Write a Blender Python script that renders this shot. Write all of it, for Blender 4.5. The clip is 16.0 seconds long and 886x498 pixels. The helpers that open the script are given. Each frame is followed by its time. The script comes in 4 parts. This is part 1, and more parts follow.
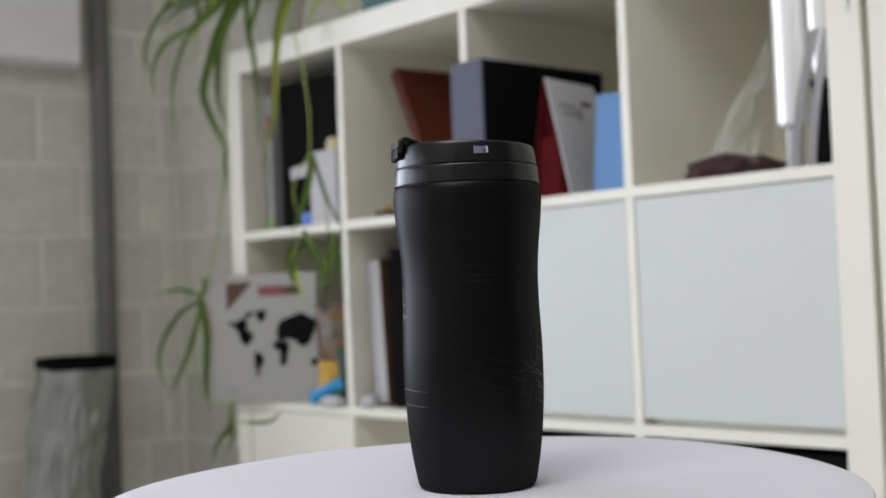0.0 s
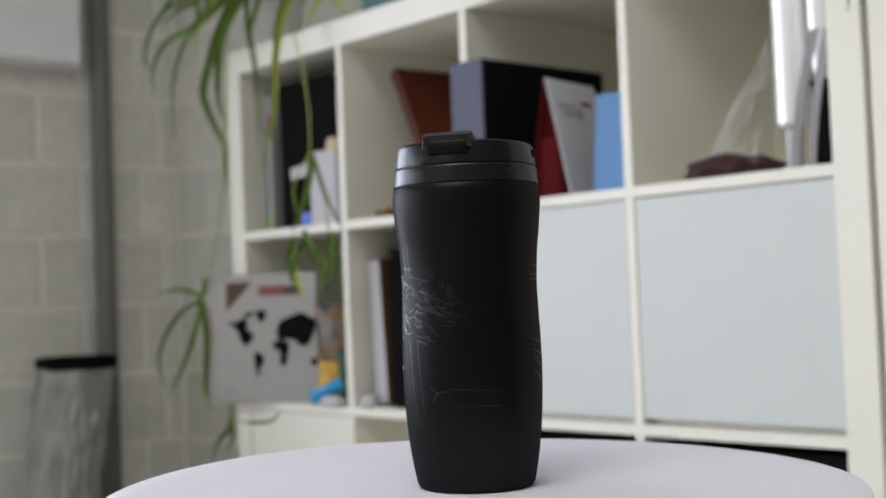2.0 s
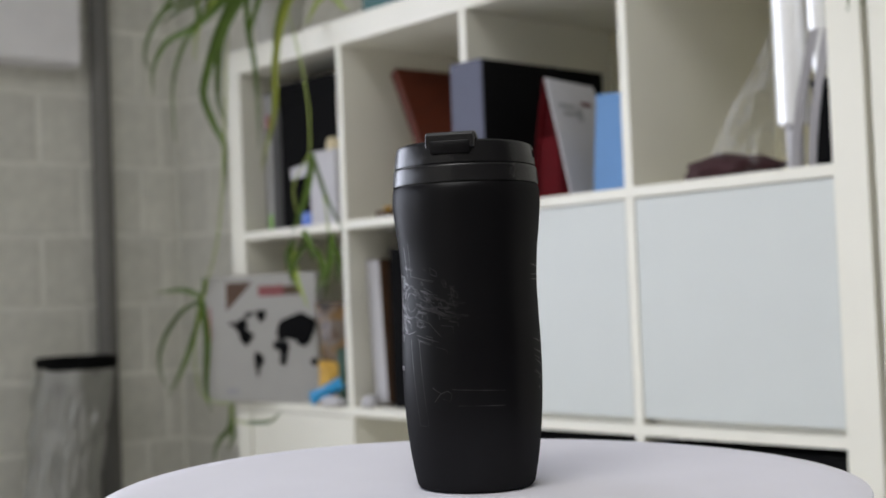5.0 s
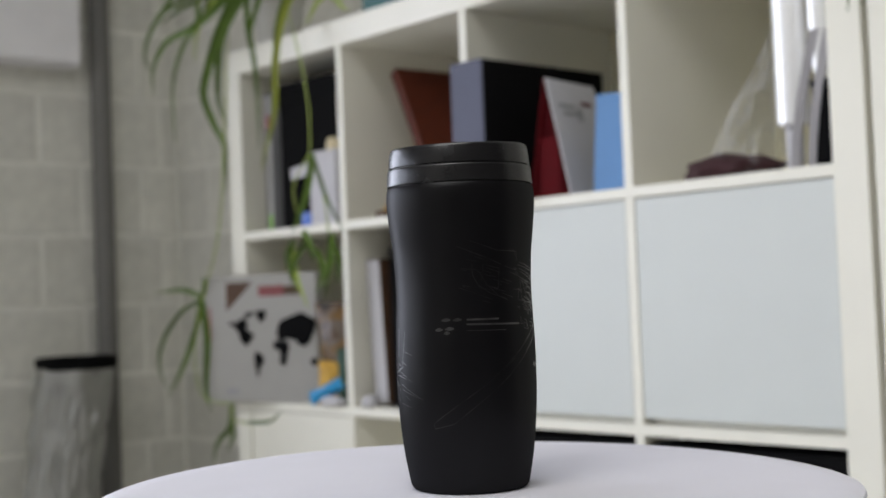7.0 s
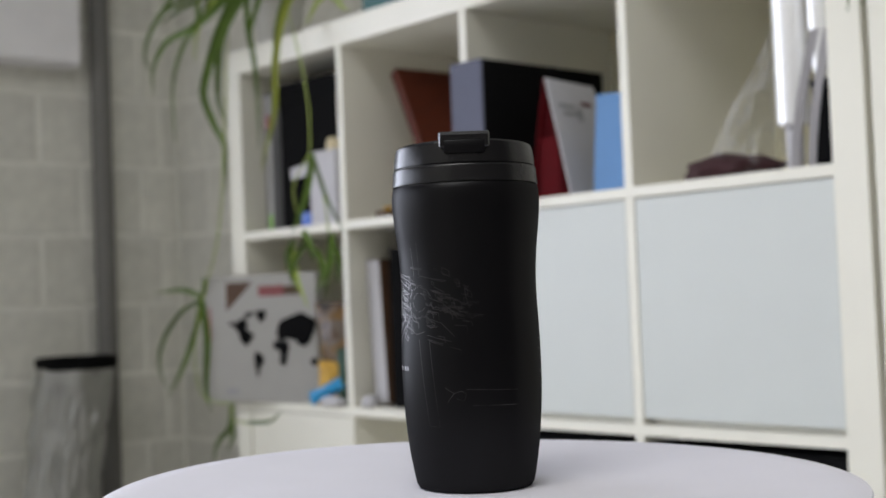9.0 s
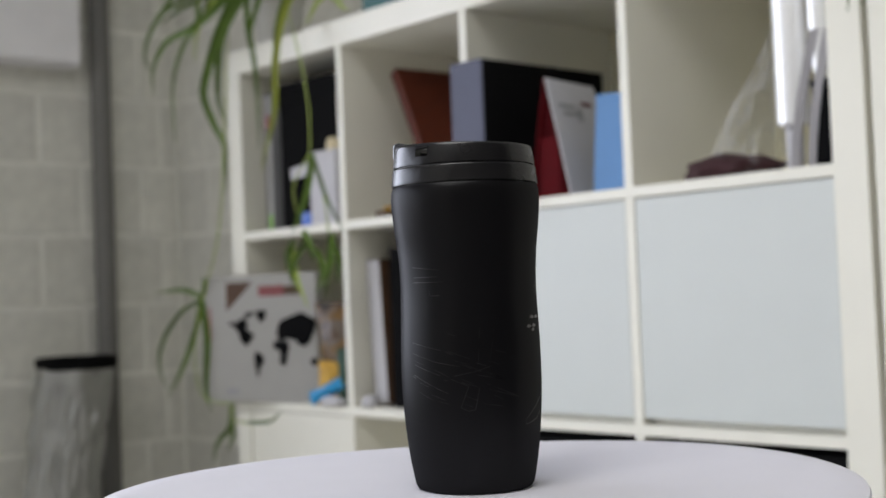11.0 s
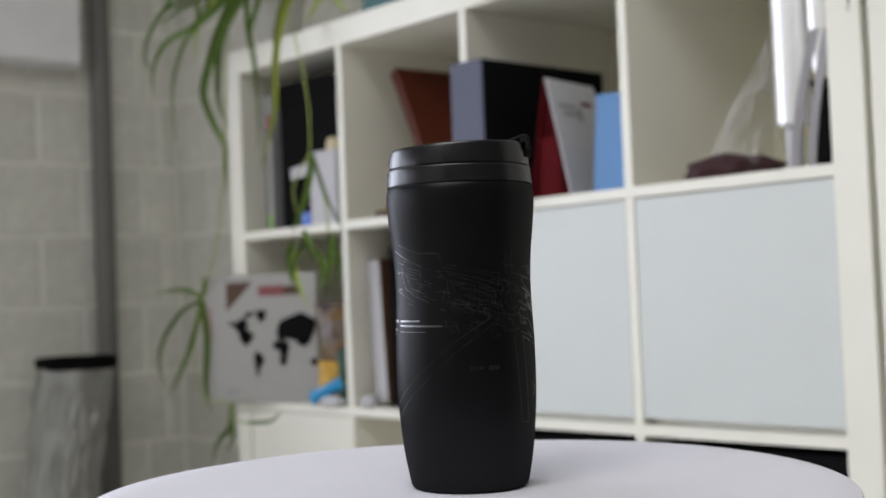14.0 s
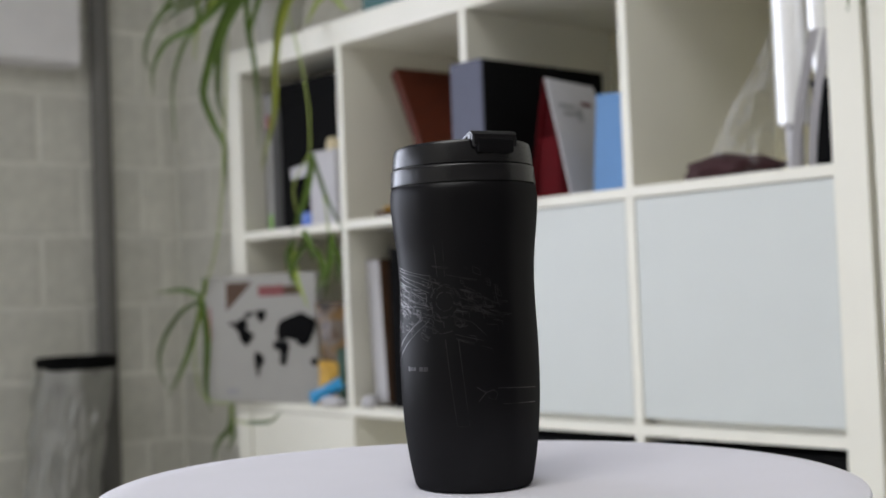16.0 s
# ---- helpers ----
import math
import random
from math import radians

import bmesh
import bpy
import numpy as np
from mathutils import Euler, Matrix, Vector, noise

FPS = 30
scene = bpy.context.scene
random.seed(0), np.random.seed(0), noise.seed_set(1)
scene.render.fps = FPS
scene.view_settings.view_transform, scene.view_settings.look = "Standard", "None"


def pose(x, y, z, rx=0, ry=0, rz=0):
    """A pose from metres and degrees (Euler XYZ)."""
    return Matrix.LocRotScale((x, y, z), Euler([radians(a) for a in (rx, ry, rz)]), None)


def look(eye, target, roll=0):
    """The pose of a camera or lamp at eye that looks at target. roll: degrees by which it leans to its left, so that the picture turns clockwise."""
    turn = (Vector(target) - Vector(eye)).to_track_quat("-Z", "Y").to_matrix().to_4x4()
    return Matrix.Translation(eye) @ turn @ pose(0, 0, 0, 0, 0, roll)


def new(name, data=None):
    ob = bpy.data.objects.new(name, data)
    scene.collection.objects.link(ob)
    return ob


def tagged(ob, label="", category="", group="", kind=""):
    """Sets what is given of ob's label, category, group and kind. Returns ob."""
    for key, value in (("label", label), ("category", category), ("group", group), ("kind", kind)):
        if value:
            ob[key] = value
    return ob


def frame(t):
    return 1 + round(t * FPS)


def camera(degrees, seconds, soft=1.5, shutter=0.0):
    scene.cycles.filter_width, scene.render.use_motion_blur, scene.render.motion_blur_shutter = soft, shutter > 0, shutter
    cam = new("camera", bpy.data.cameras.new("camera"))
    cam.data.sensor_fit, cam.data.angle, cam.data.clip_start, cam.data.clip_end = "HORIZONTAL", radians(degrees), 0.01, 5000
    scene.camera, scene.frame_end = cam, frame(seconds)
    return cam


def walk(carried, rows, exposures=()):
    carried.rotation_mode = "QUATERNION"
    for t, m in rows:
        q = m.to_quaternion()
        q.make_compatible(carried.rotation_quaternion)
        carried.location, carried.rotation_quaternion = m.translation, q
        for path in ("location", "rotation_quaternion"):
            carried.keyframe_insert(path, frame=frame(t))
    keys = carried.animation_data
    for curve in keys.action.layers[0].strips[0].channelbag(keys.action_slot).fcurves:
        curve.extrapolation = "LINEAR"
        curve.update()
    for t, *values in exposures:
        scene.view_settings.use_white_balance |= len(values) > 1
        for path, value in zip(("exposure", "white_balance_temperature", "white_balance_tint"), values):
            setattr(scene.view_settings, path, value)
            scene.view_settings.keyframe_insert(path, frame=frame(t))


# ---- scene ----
cam = camera(37.96, 16.0, soft=1.6)
EYE, AIM = (2.3457, -1.4730, 0.9493), (-0.74928, 0.66111, 0.03904)
STAND = look(EYE, [e + a for e, a in zip(EYE, AIM)], -2.27)
walk(cam, [(0.0, STAND), (16.0, STAND)], exposures=[(0.0, -0.10), (16.0, -0.10)])
cam.data.dof.use_dof = True
cam.data.dof.focus_distance = 0.70
cam.data.dof.aperture_fstop = 9.0

# ---- world and lights ----
world = bpy.data.worlds.new("world")
scene.world = world
world.use_nodes = True
wn = world.node_tree
sky = wn.nodes.new("ShaderNodeTexSky")
sky.sky_type, sky.sun_disc = "NISHITA", False
sky.sun_elevation, sky.sun_rotation = radians(40), radians(200)
wn.links.new(sky.outputs[0], wn.nodes["Background"].inputs[0])
wn.nodes["Background"].inputs[1].default_value = 0.1


def area(name, m, sx, sy, watts, colour, spread=180):
    """A window's daylight or added fill, as an area lamp in its opening."""
    data = bpy.data.lights.new(name, "AREA")
    data.shape, data.size, data.size_y, data.energy, data.color, data.spread = "RECTANGLE", sx, sy, watts, colour, radians(spread)
    ob = new(name, data)
    ob.matrix_world = m
    return ob


DAY = (0.81, 0.85, 1.0)
# Narrowed spreads keep the west windows' light off the shelf's left end.
area("window_light_west_near", look((-0.96, -1.45, 1.40), (1.0, -1.45, 1.38)), 1.3, 1.28, 25, DAY, 116)
area("window_light_west_far", look((-0.96, -3.2, 1.40), (1.0, -3.2, 1.38)), 2.1, 1.28, 30, DAY, 140)
area("window_light_south", look((-0.45, -4.55, 1.40), (-0.1, -1.0, 1.35)), 0.7, 1.28, 8, DAY)
# Added overhead fill: an unseen source that brightens shelf, table and walls.
area("overhead_fill", look((2.45, -2.6, 3.06), (2.45, -2.599, 0.0)), 1.5, 2.5, 56, (1.0, 0.985, 0.935))


# ---- materials ----
def mat(name, colour, rough=0.5, metal=0.0, vary=0.08, scale=30.0, bump=0.0, bump_scale=200.0, spec=0.5, sheen=0.0, rnd=0.0, coat=0.0, rvar=0.05):
    """A surface with stains at a large scale, grain at a small one, and relief."""
    m = bpy.data.materials.new(name)
    m.use_nodes = True
    t = m.node_tree
    b = t.nodes["Principled BSDF"]
    L = t.links.new
    co = t.nodes.new("ShaderNodeTexCoord")
    n1, n2 = t.nodes.new("ShaderNodeTexNoise"), t.nodes.new("ShaderNodeTexNoise")
    n1.inputs["Scale"].default_value, n2.inputs["Scale"].default_value = scale * 0.13, scale
    n1.inputs["Detail"].default_value, n2.inputs["Detail"].default_value = 4, 8
    add = t.nodes.new("ShaderNodeMath")
    add.operation = "ADD"
    for n, k in ((n1, 0), (n2, 1)):
        L(co.outputs["Object"], n.inputs["Vector"])
        L(n.outputs["Fac"], add.inputs[k])
    ramp = t.nodes.new("ShaderNodeMapRange")
    for k, v in (("From Min", 0.6), ("From Max", 1.4), ("To Min", 1 - vary), ("To Max", 1 + vary)):
        ramp.inputs[k].default_value = v
    L(add.outputs[0], ramp.inputs["Value"])
    mul = t.nodes.new("ShaderNodeMix")
    mul.data_type, mul.blend_type = "RGBA", "MULTIPLY"
    mul.inputs["Factor"].default_value = 1.0
    mul.inputs["A"].default_value = (*colour, 1)
    value = ramp.outputs["Result"]
    if rnd:
        info = t.nodes.new("ShaderNodeObjectInfo")
        r2 = t.nodes.new("ShaderNodeMapRange")
        r2.inputs["To Min"].default_value, r2.inputs["To Max"].default_value = 1 - rnd, 1 + rnd
        L(info.outputs["Random"], r2.inputs["Value"])
        mm = t.nodes.new("ShaderNodeMath")
        mm.operation = "MULTIPLY"
        L(value, mm.inputs[0])
        L(r2.outputs["Result"], mm.inputs[1])
        value = mm.outputs[0]
    L(value, mul.inputs["B"])
    L(mul.outputs["Result"], b.inputs["Base Color"])
    rr = t.nodes.new("ShaderNodeMapRange")
    for k, v in (("From Min", 0.3), ("From Max", 0.7), ("To Min", max(0, rough - rvar)), ("To Max", min(1, rough + rvar))):
        rr.inputs[k].default_value = v
    L(n2.outputs["Fac"], rr.inputs["Value"])
    L(rr.outputs["Result"], b.inputs["Roughness"])
    b.inputs["Metallic"].default_value = metal
    b.inputs["Specular IOR Level"].default_value = spec
    b.inputs["Sheen Weight"].default_value = sheen
    b.inputs["Coat Weight"].default_value = coat
    if bump:
        n3 = t.nodes.new("ShaderNodeTexNoise")
        n3.inputs["Scale"].default_value, n3.inputs["Detail"].default_value = bump_scale, 6
        L(co.outputs["Object"], n3.inputs["Vector"])
        bp = t.nodes.new("ShaderNodeBump")
        bp.inputs["Strength"].default_value, bp.inputs["Distance"].default_value = bump, 0.002
        L(n3.outputs["Fac"], bp.inputs["Height"])
        L(bp.outputs["Normal"], b.inputs["Normal"])
    return m


M = {
    "block": mat("painted_block", (0.69, 0.68, 0.615), 0.85, vary=0.14, scale=25, bump=0.6, bump_scale=160, rnd=0.06),
    "mortar": mat("mortar", (0.82, 0.81, 0.745), 0.9, vary=0.1, scale=40, bump=0.5, bump_scale=220),
    "plaster": mat("plaster", (0.48, 0.46, 0.43), 0.8, vary=0.06, scale=6, bump=0.2, bump_scale=90),
    "warm_wall": mat("unseen_dark_paint", (0.14, 0.13, 0.12), 0.8, vary=0.08, scale=6, bump=0.2, bump_scale=90),
    "ceiling": mat("ceiling_paint", (0.80, 0.80, 0.78), 0.9, vary=0.05, scale=5),
    "floor": mat("floor_concrete", (0.62, 0.60, 0.56), 0.6, vary=0.2, scale=8, bump=0.2),
    "shelf": mat("cream_laminate", (0.85, 0.83, 0.73), 0.42, vary=0.03, scale=12, bump=0.03, bump_scale=300),
    # Yellower than the laminate: the cells' warm light is put into this colour.
    "backing": mat("cream_board_with_warm_light", (0.90, 0.86, 0.65), 0.6, vary=0.05, scale=10, bump=0.05),
    "door": mat("white_lacquer", (0.635, 0.665, 0.64), 0.5, vary=0.03, scale=9),
    "cloth": mat("white_board", (0.70, 0.69, 0.755), 0.7, vary=0.03, scale=25, bump=0.06, bump_scale=500),
    "edge": mat("board_edge", (0.55, 0.50, 0.44), 0.8, vary=0.1, scale=60),
    "engrave": mat("engraved_steel", (0.095, 0.094, 0.094), 0.34, metal=1.0, vary=0.95, scale=170),
    "engrave_faint": mat("faintly_engraved_steel", (0.044, 0.043, 0.044), 0.40, metal=1.0, vary=0.95, scale=150),
    "pipe": mat("pipe_grey_paint", (0.16, 0.155, 0.145), 0.55, vary=0.1, scale=30),
    "box_grey": mat("grey_metal_paint", (0.88, 0.865, 0.88), 0.5, vary=0.05, scale=12),
    "steel": mat("crumpled_silver", (0.40, 0.40, 0.375), 0.42, metal=0.55, vary=0.3, scale=14, bump=1.0, bump_scale=14),
    "sheet_grey": mat("grey_plastic_sheet", (0.42, 0.41, 0.44), 0.4, vary=0.06, scale=30),
    "black": mat("black_board", (0.005, 0.005, 0.0055), 0.9, spec=0.08, vary=0.15, scale=40),
    "slate": mat("slate_board", (0.105, 0.11, 0.155), 0.6, spec=0.2, vary=0.08, scale=40),
    "brown": mat("brown_leather", (0.085, 0.018, 0.008), 0.6, spec=0.15, vary=0.2, scale=50, bump=0.2),
    "burgundy": mat("burgundy_card", (0.095, 0.002, 0.005), 0.75, vary=0.12, scale=40, spec=0.15),
    "paper": mat("white_paper", (0.56, 0.55, 0.57), 0.7, vary=0.04, scale=30),
    "greypaper": mat("grey_print", (0.30, 0.30, 0.31), 0.7, vary=0.1, scale=30),
    "blue_card": mat("light_blue_card", (0.145, 0.31, 0.61), 0.5, vary=0.06, scale=30),
    "blue": mat("blue_plastic", (0.02, 0.12, 0.55), 0.35, vary=0.1, scale=30),
    "cyan": mat("cyan_plastic", (0.02, 0.30, 0.62), 0.4, vary=0.1, scale=30),
    "yellow": mat("yellow_print", (0.62, 0.36, 0.05), 0.45, vary=0.3, scale=40),
    "cream": mat("cream_plastic", (0.70, 0.60, 0.38), 0.4, vary=0.05, scale=30),
    "red": mat("red_print", (0.22, 0.05, 0.05), 0.5, vary=0.1, scale=30),
    "pink": mat("faded_pink_print", (0.36, 0.17, 0.17), 0.6, vary=0.1, scale=30),
    "kraft": mat("kraft_card", (0.075, 0.036, 0.016), 0.7, vary=0.15, scale=40),
    "card": mat("pale_card", (0.36, 0.35, 0.325), 0.6, vary=0.05, scale=20),
    "green_dark": mat("dark_green_print", (0.015, 0.06, 0.035), 0.5, vary=0.2, scale=40),
    "green": mat("green_tag", (0.22, 0.45, 0.06), 0.5, vary=0.1, scale=40),
    "teal": mat("teal_plastic", (0.01, 0.10, 0.10), 0.45, vary=0.1, scale=30),
    "maroon": mat("maroon_textile", (0.040, 0.010, 0.013), 0.8, vary=0.25, scale=70, bump=0.4),
    "leaf": mat("leaf_green", (0.085, 0.145, 0.022), 0.45, spec=0.3, vary=0.35, scale=14, rnd=0.2),
    "leaf_pale": mat("leaf_pale_stripe", (0.33, 0.42, 0.08), 0.42, vary=0.2, scale=14),
    "leaf_dry": mat("leaf_yellowing", (0.24, 0.28, 0.03), 0.5, vary=0.25, scale=14),
    "terracotta": mat("plant_pot", (0.55, 0.54, 0.50), 0.6, vary=0.08, scale=20),
    "soil": mat("soil", (0.03, 0.02, 0.014), 0.95, vary=0.3, scale=90, bump=0.8),
    "silver": mat("silver_film", (0.96, 0.96, 0.97), 0.35, metal=0.25, vary=0.03, scale=20),
    "wood": mat("table_wood", (0.30, 0.19, 0.10), 0.5, vary=0.2, scale=15),
}


def film(name):
    """Thin clear film: mostly see-through, glossy where it turns away."""
    m = bpy.data.materials.new(name)
    m.use_nodes = True
    t = m.node_tree
    L = t.links.new
    b = t.nodes["Principled BSDF"]
    b.inputs["Base Color"].default_value = (0.95, 0.95, 0.97, 1)
    b.inputs["Roughness"].default_value = 0.14
    b.inputs["Coat Weight"].default_value = 1.0
    n = t.nodes.new("ShaderNodeTexNoise")
    n.inputs["Scale"].default_value, n.inputs["Detail"].default_value = 55, 4
    co, bp = t.nodes.new("ShaderNodeTexCoord"), t.nodes.new("ShaderNodeBump")
    bp.inputs["Strength"].default_value, bp.inputs["Distance"].default_value = 1.0, 0.006
    L(co.outputs["Object"], n.inputs["Vector"])
    L(n.outputs["Fac"], bp.inputs["Height"])
    L(bp.outputs["Normal"], b.inputs["Normal"])
    tr, mix = t.nodes.new("ShaderNodeBsdfTransparent"), t.nodes.new("ShaderNodeMixShader")
    lw, rng = t.nodes.new("ShaderNodeLayerWeight"), t.nodes.new("ShaderNodeMapRange")
    lw.inputs["Blend"].default_value = 0.35
    L(bp.outputs["Normal"], lw.inputs["Normal"])
    rng.inputs["To Min"].default_value, rng.inputs["To Max"].default_value = 0.018, 0.15
    L(lw.outputs["Fresnel"], rng.inputs["Value"])
    L(rng.outputs["Result"], mix.inputs[0])
    L(tr.outputs[0], mix.inputs[1])
    L(b.outputs[0], mix.inputs[2])
    L(mix.outputs[0], t.nodes["Material Output"].inputs["Surface"])
    return m


def blotches(name, colours, scale, rough=0.4):
    """A print of large soft-edged patches in several colours."""
    m = mat(name, (1, 1, 1), rough, vary=0.0)
    t = m.node_tree
    co, n, r = t.nodes.new("ShaderNodeTexCoord"), t.nodes.new("ShaderNodeTexNoise"), t.nodes.new("ShaderNodeValToRGB")
    n.inputs["Scale"].default_value, n.inputs["Detail"].default_value, n.inputs["Distortion"].default_value = scale, 1.5, 1.2
    r.color_ramp.interpolation = "CONSTANT"
    while len(r.color_ramp.elements) < len(colours):
        r.color_ramp.elements.new(1.0)
    for k, (e, c) in enumerate(zip(r.color_ramp.elements, colours)):
        e.position, e.color = (0.0 if k == 0 else 0.30 + 0.40 * k / len(colours)), (*c, 1)
    t.links.new(co.outputs["Object"], n.inputs["Vector"])
    t.links.new(n.outputs["Fac"], r.inputs["Fac"])
    t.links.new(r.outputs["Color"], t.nodes["Principled BSDF"].inputs["Base Color"])
    return m


M["packet"] = blotches("printed_snack_film", ((0.02, 0.014, 0.010), (0.10, 0.06, 0.035), (0.15, 0.115, 0.085), (0.19, 0.095, 0.014), (0.06, 0.03, 0.015)), 19)
def soft_black(name, colour, gloss, rise, rough, grain, relief):
    """A dark matt coating: little diffuse light, and a weak blurred gloss that rises towards the rim."""
    m = bpy.data.materials.new(name)
    m.use_nodes = True
    t = m.node_tree
    L = t.links.new
    t.nodes.remove(t.nodes["Principled BSDF"])
    d, g, add = t.nodes.new("ShaderNodeBsdfDiffuse"), t.nodes.new("ShaderNodeBsdfGlossy"), t.nodes.new("ShaderNodeAddShader")
    co, n, n2 = t.nodes.new("ShaderNodeTexCoord"), t.nodes.new("ShaderNodeTexNoise"), t.nodes.new("ShaderNodeTexNoise")
    n.inputs["Scale"].default_value, n.inputs["Detail"].default_value = grain, 6
    n2.inputs["Scale"].default_value, n2.inputs["Detail"].default_value = 45, 5
    bp, rr = t.nodes.new("ShaderNodeBump"), t.nodes.new("ShaderNodeMapRange")
    bp.inputs["Strength"].default_value, bp.inputs["Distance"].default_value = relief, 0.001
    rr.inputs["To Min"].default_value, rr.inputs["To Max"].default_value = rough - 0.05, rough + 0.05
    d.inputs["Color"].default_value = (*colour, 1)
    lw, power, grow = t.nodes.new("ShaderNodeLayerWeight"), t.nodes.new("ShaderNodeMath"), t.nodes.new("ShaderNodeMath")
    lw.inputs["Blend"].default_value = 0.5
    power.operation, power.inputs[1].default_value = "POWER", 3.0
    grow.operation, grow.inputs[1].default_value, grow.inputs[2].default_value = "MULTIPLY_ADD", gloss * rise, gloss
    L(lw.outputs["Facing"], power.inputs[0])
    L(power.outputs[0], grow.inputs[0])
    L(grow.outputs[0], g.inputs["Color"])
    for k in (n, n2):
        L(co.outputs["Object"], k.inputs["Vector"])
    L(n.outputs["Fac"], bp.inputs["Height"])
    L(n2.outputs["Fac"], rr.inputs["Value"])
    L(rr.outputs["Result"], g.inputs["Roughness"])
    L(bp.outputs["Normal"], d.inputs["Normal"])
    L(bp.outputs["Normal"], g.inputs["Normal"])
    L(d.outputs[0], add.inputs[0])
    L(g.outputs[0], add.inputs[1])
    L(add.outputs[0], t.nodes["Material Output"].inputs["Surface"])
    return m


M["rubber"] = soft_black("black_rubber_coating", (0.0028, 0.0026, 0.0034), 0.017, 1.5, 0.35, 1800, 0.05)
M["plastic"] = soft_black("black_satin_plastic", (0.0030, 0.0028, 0.0036), 0.042, 4.5, 0.26, 2500, 0.02)
M["film"] = film("clear_plastic_film")


# ---- mesh helpers ----
def link(name, bm, material, smooth=None):
    """A bmesh as a new mesh object."""
    me = bpy.data.meshes.new(name)
    bmesh.ops.recalc_face_normals(bm, faces=bm.faces)
    bm.to_mesh(me)
    bm.free()
    for m in material if isinstance(material, (list, tuple)) else [material]:
        me.materials.append(M[m])
    if smooth is not None:
        me.polygons.foreach_set("use_smooth", [True] * len(me.polygons))
        me.set_sharp_from_angle(angle=radians(smooth))
    return new(name, me)


def part(name, bm, material, parent, label="", smooth=None):
    ob = link(name, bm, material, smooth)
    ob.parent = parent
    return tagged(ob, label=label)


def thing(name, m, label, category, group="", kind=""):
    ob = new(name)
    ob.empty_display_size = 0.05
    ob.matrix_world = m
    return tagged(ob, label, category, group, kind)


def box(x0, x1, y0, y1, z0, z1, bevel=0.0, bm=None, m=None):
    bm = bm or bmesh.new()
    t = Matrix.Translation(((x0 + x1) / 2, (y0 + y1) / 2, (z0 + z1) / 2)) @ Matrix.Diagonal((abs(x1 - x0), abs(y1 - y0), abs(z1 - z0), 1))
    made = bmesh.ops.create_cube(bm, size=1, matrix=(m or Matrix()) @ t)["verts"]
    if bevel:
        edges = {e for v in made for e in v.link_edges}
        bmesh.ops.bevel(bm, geom=list(edges), offset=bevel, segments=2, profile=0.5, affect="EDGES")
    return bm


def arc_solid(bm, profile, a0=0.0, a1=360.0, n=96):
    """Turns a closed profile of (radius, height) round the z axis from a0 to a1 degrees."""
    full = abs(a1 - a0) >= 359.99
    rings = []
    for i in range(n if full else n + 1):
        a = radians(a0 + (a1 - a0) * i / n)
        rings.append([bm.verts.new((r * math.cos(a), r * math.sin(a), z)) for r, z in profile])
    k = len(profile)
    for i in range(n):
        p, q = rings[i], rings[(i + 1) % len(rings)]
        for j in range(k):
            bm.faces.new((p[j], q[j], q[(j + 1) % k], p[(j + 1) % k]))
    if not full:
        bm.faces.new(rings[0])
        bm.faces.new(rings[-1])
    return bm


def lathe(profile, n=96, bm=None):
    """Turns an open profile that begins and ends on the axis."""
    bm = bm or bmesh.new()
    inner = profile[1:-1]
    bottom, top = bm.verts.new((0, 0, profile[0][1])), bm.verts.new((0, 0, profile[-1][1]))
    rings = [[bm.verts.new((r * math.cos(2 * math.pi * i / n), r * math.sin(2 * math.pi * i / n), z)) for r, z in inner] for i in range(n)]
    for i in range(n):
        p, q = rings[i], rings[(i + 1) % n]
        bm.faces.new((bottom, q[0], p[0]))
        bm.faces.new((top, p[-1], q[-1]))
        for j in range(len(inner) - 1):
            bm.faces.new((p[j], q[j], q[j + 1], p[j + 1]))
    return bm


def tube(points, radius, n=10, bm=None, flat=1.0):
    """A round rod along a line of points."""
    bm = bm or bmesh.new()
    rings = []
    pts = [Vector(p) for p in points]
    for i, p in enumerate(pts):
        d = (pts[min(i + 1, len(pts) - 1)] - pts[max(i - 1, 0)]).normalized()
        side = d.orthogonal().normalized()
        up = d.cross(side)
        r = radius[i] if isinstance(radius, (list, tuple)) else radius
        rings.append([bm.verts.new(p + r * (math.cos(2 * math.pi * k / n) * side + flat * math.sin(2 * math.pi * k / n) * up)) for k in range(n)])
    for a, b in zip(rings, rings[1:]):
        for k in range(n):
            bm.faces.new((a[k], a[(k + 1) % n], b[(k + 1) % n], b[k]))
    bm.faces.new(rings[0][::-1])
    bm.faces.new(rings[-1])
    return bm


def spline(points, n):
    """Points along a smooth line through the given ones."""
    p = [Vector(q) for q in points]
    p = [2 * p[0] - p[1]] + p + [2 * p[-1] - p[-2]]
    out = []
    for k in range(1, len(p) - 2):
        for i in range(n):
            u = i / n
            out.append(0.5 * (2 * p[k] + (p[k + 1] - p[k - 1]) * u + (2 * p[k - 1] - 5 * p[k] + 4 * p[k + 1] - p[k + 2]) * u * u + (3 * p[k] - p[k - 1] - 3 * p[k + 1] + p[k + 2]) * u**3))
    return out + [p[-2]]


# ---- room ----
X0, X1, Y0, Y1, ZC = -0.91, 3.5, -4.5, 0.40, 3.0


def slab(name, label, material, *sizes):
    bm = bmesh.new()
    for s in sizes:
        box(*s, bm=bm)
    return tagged(link(name, bm, material), label, name.split("_")[0], kind="structure")


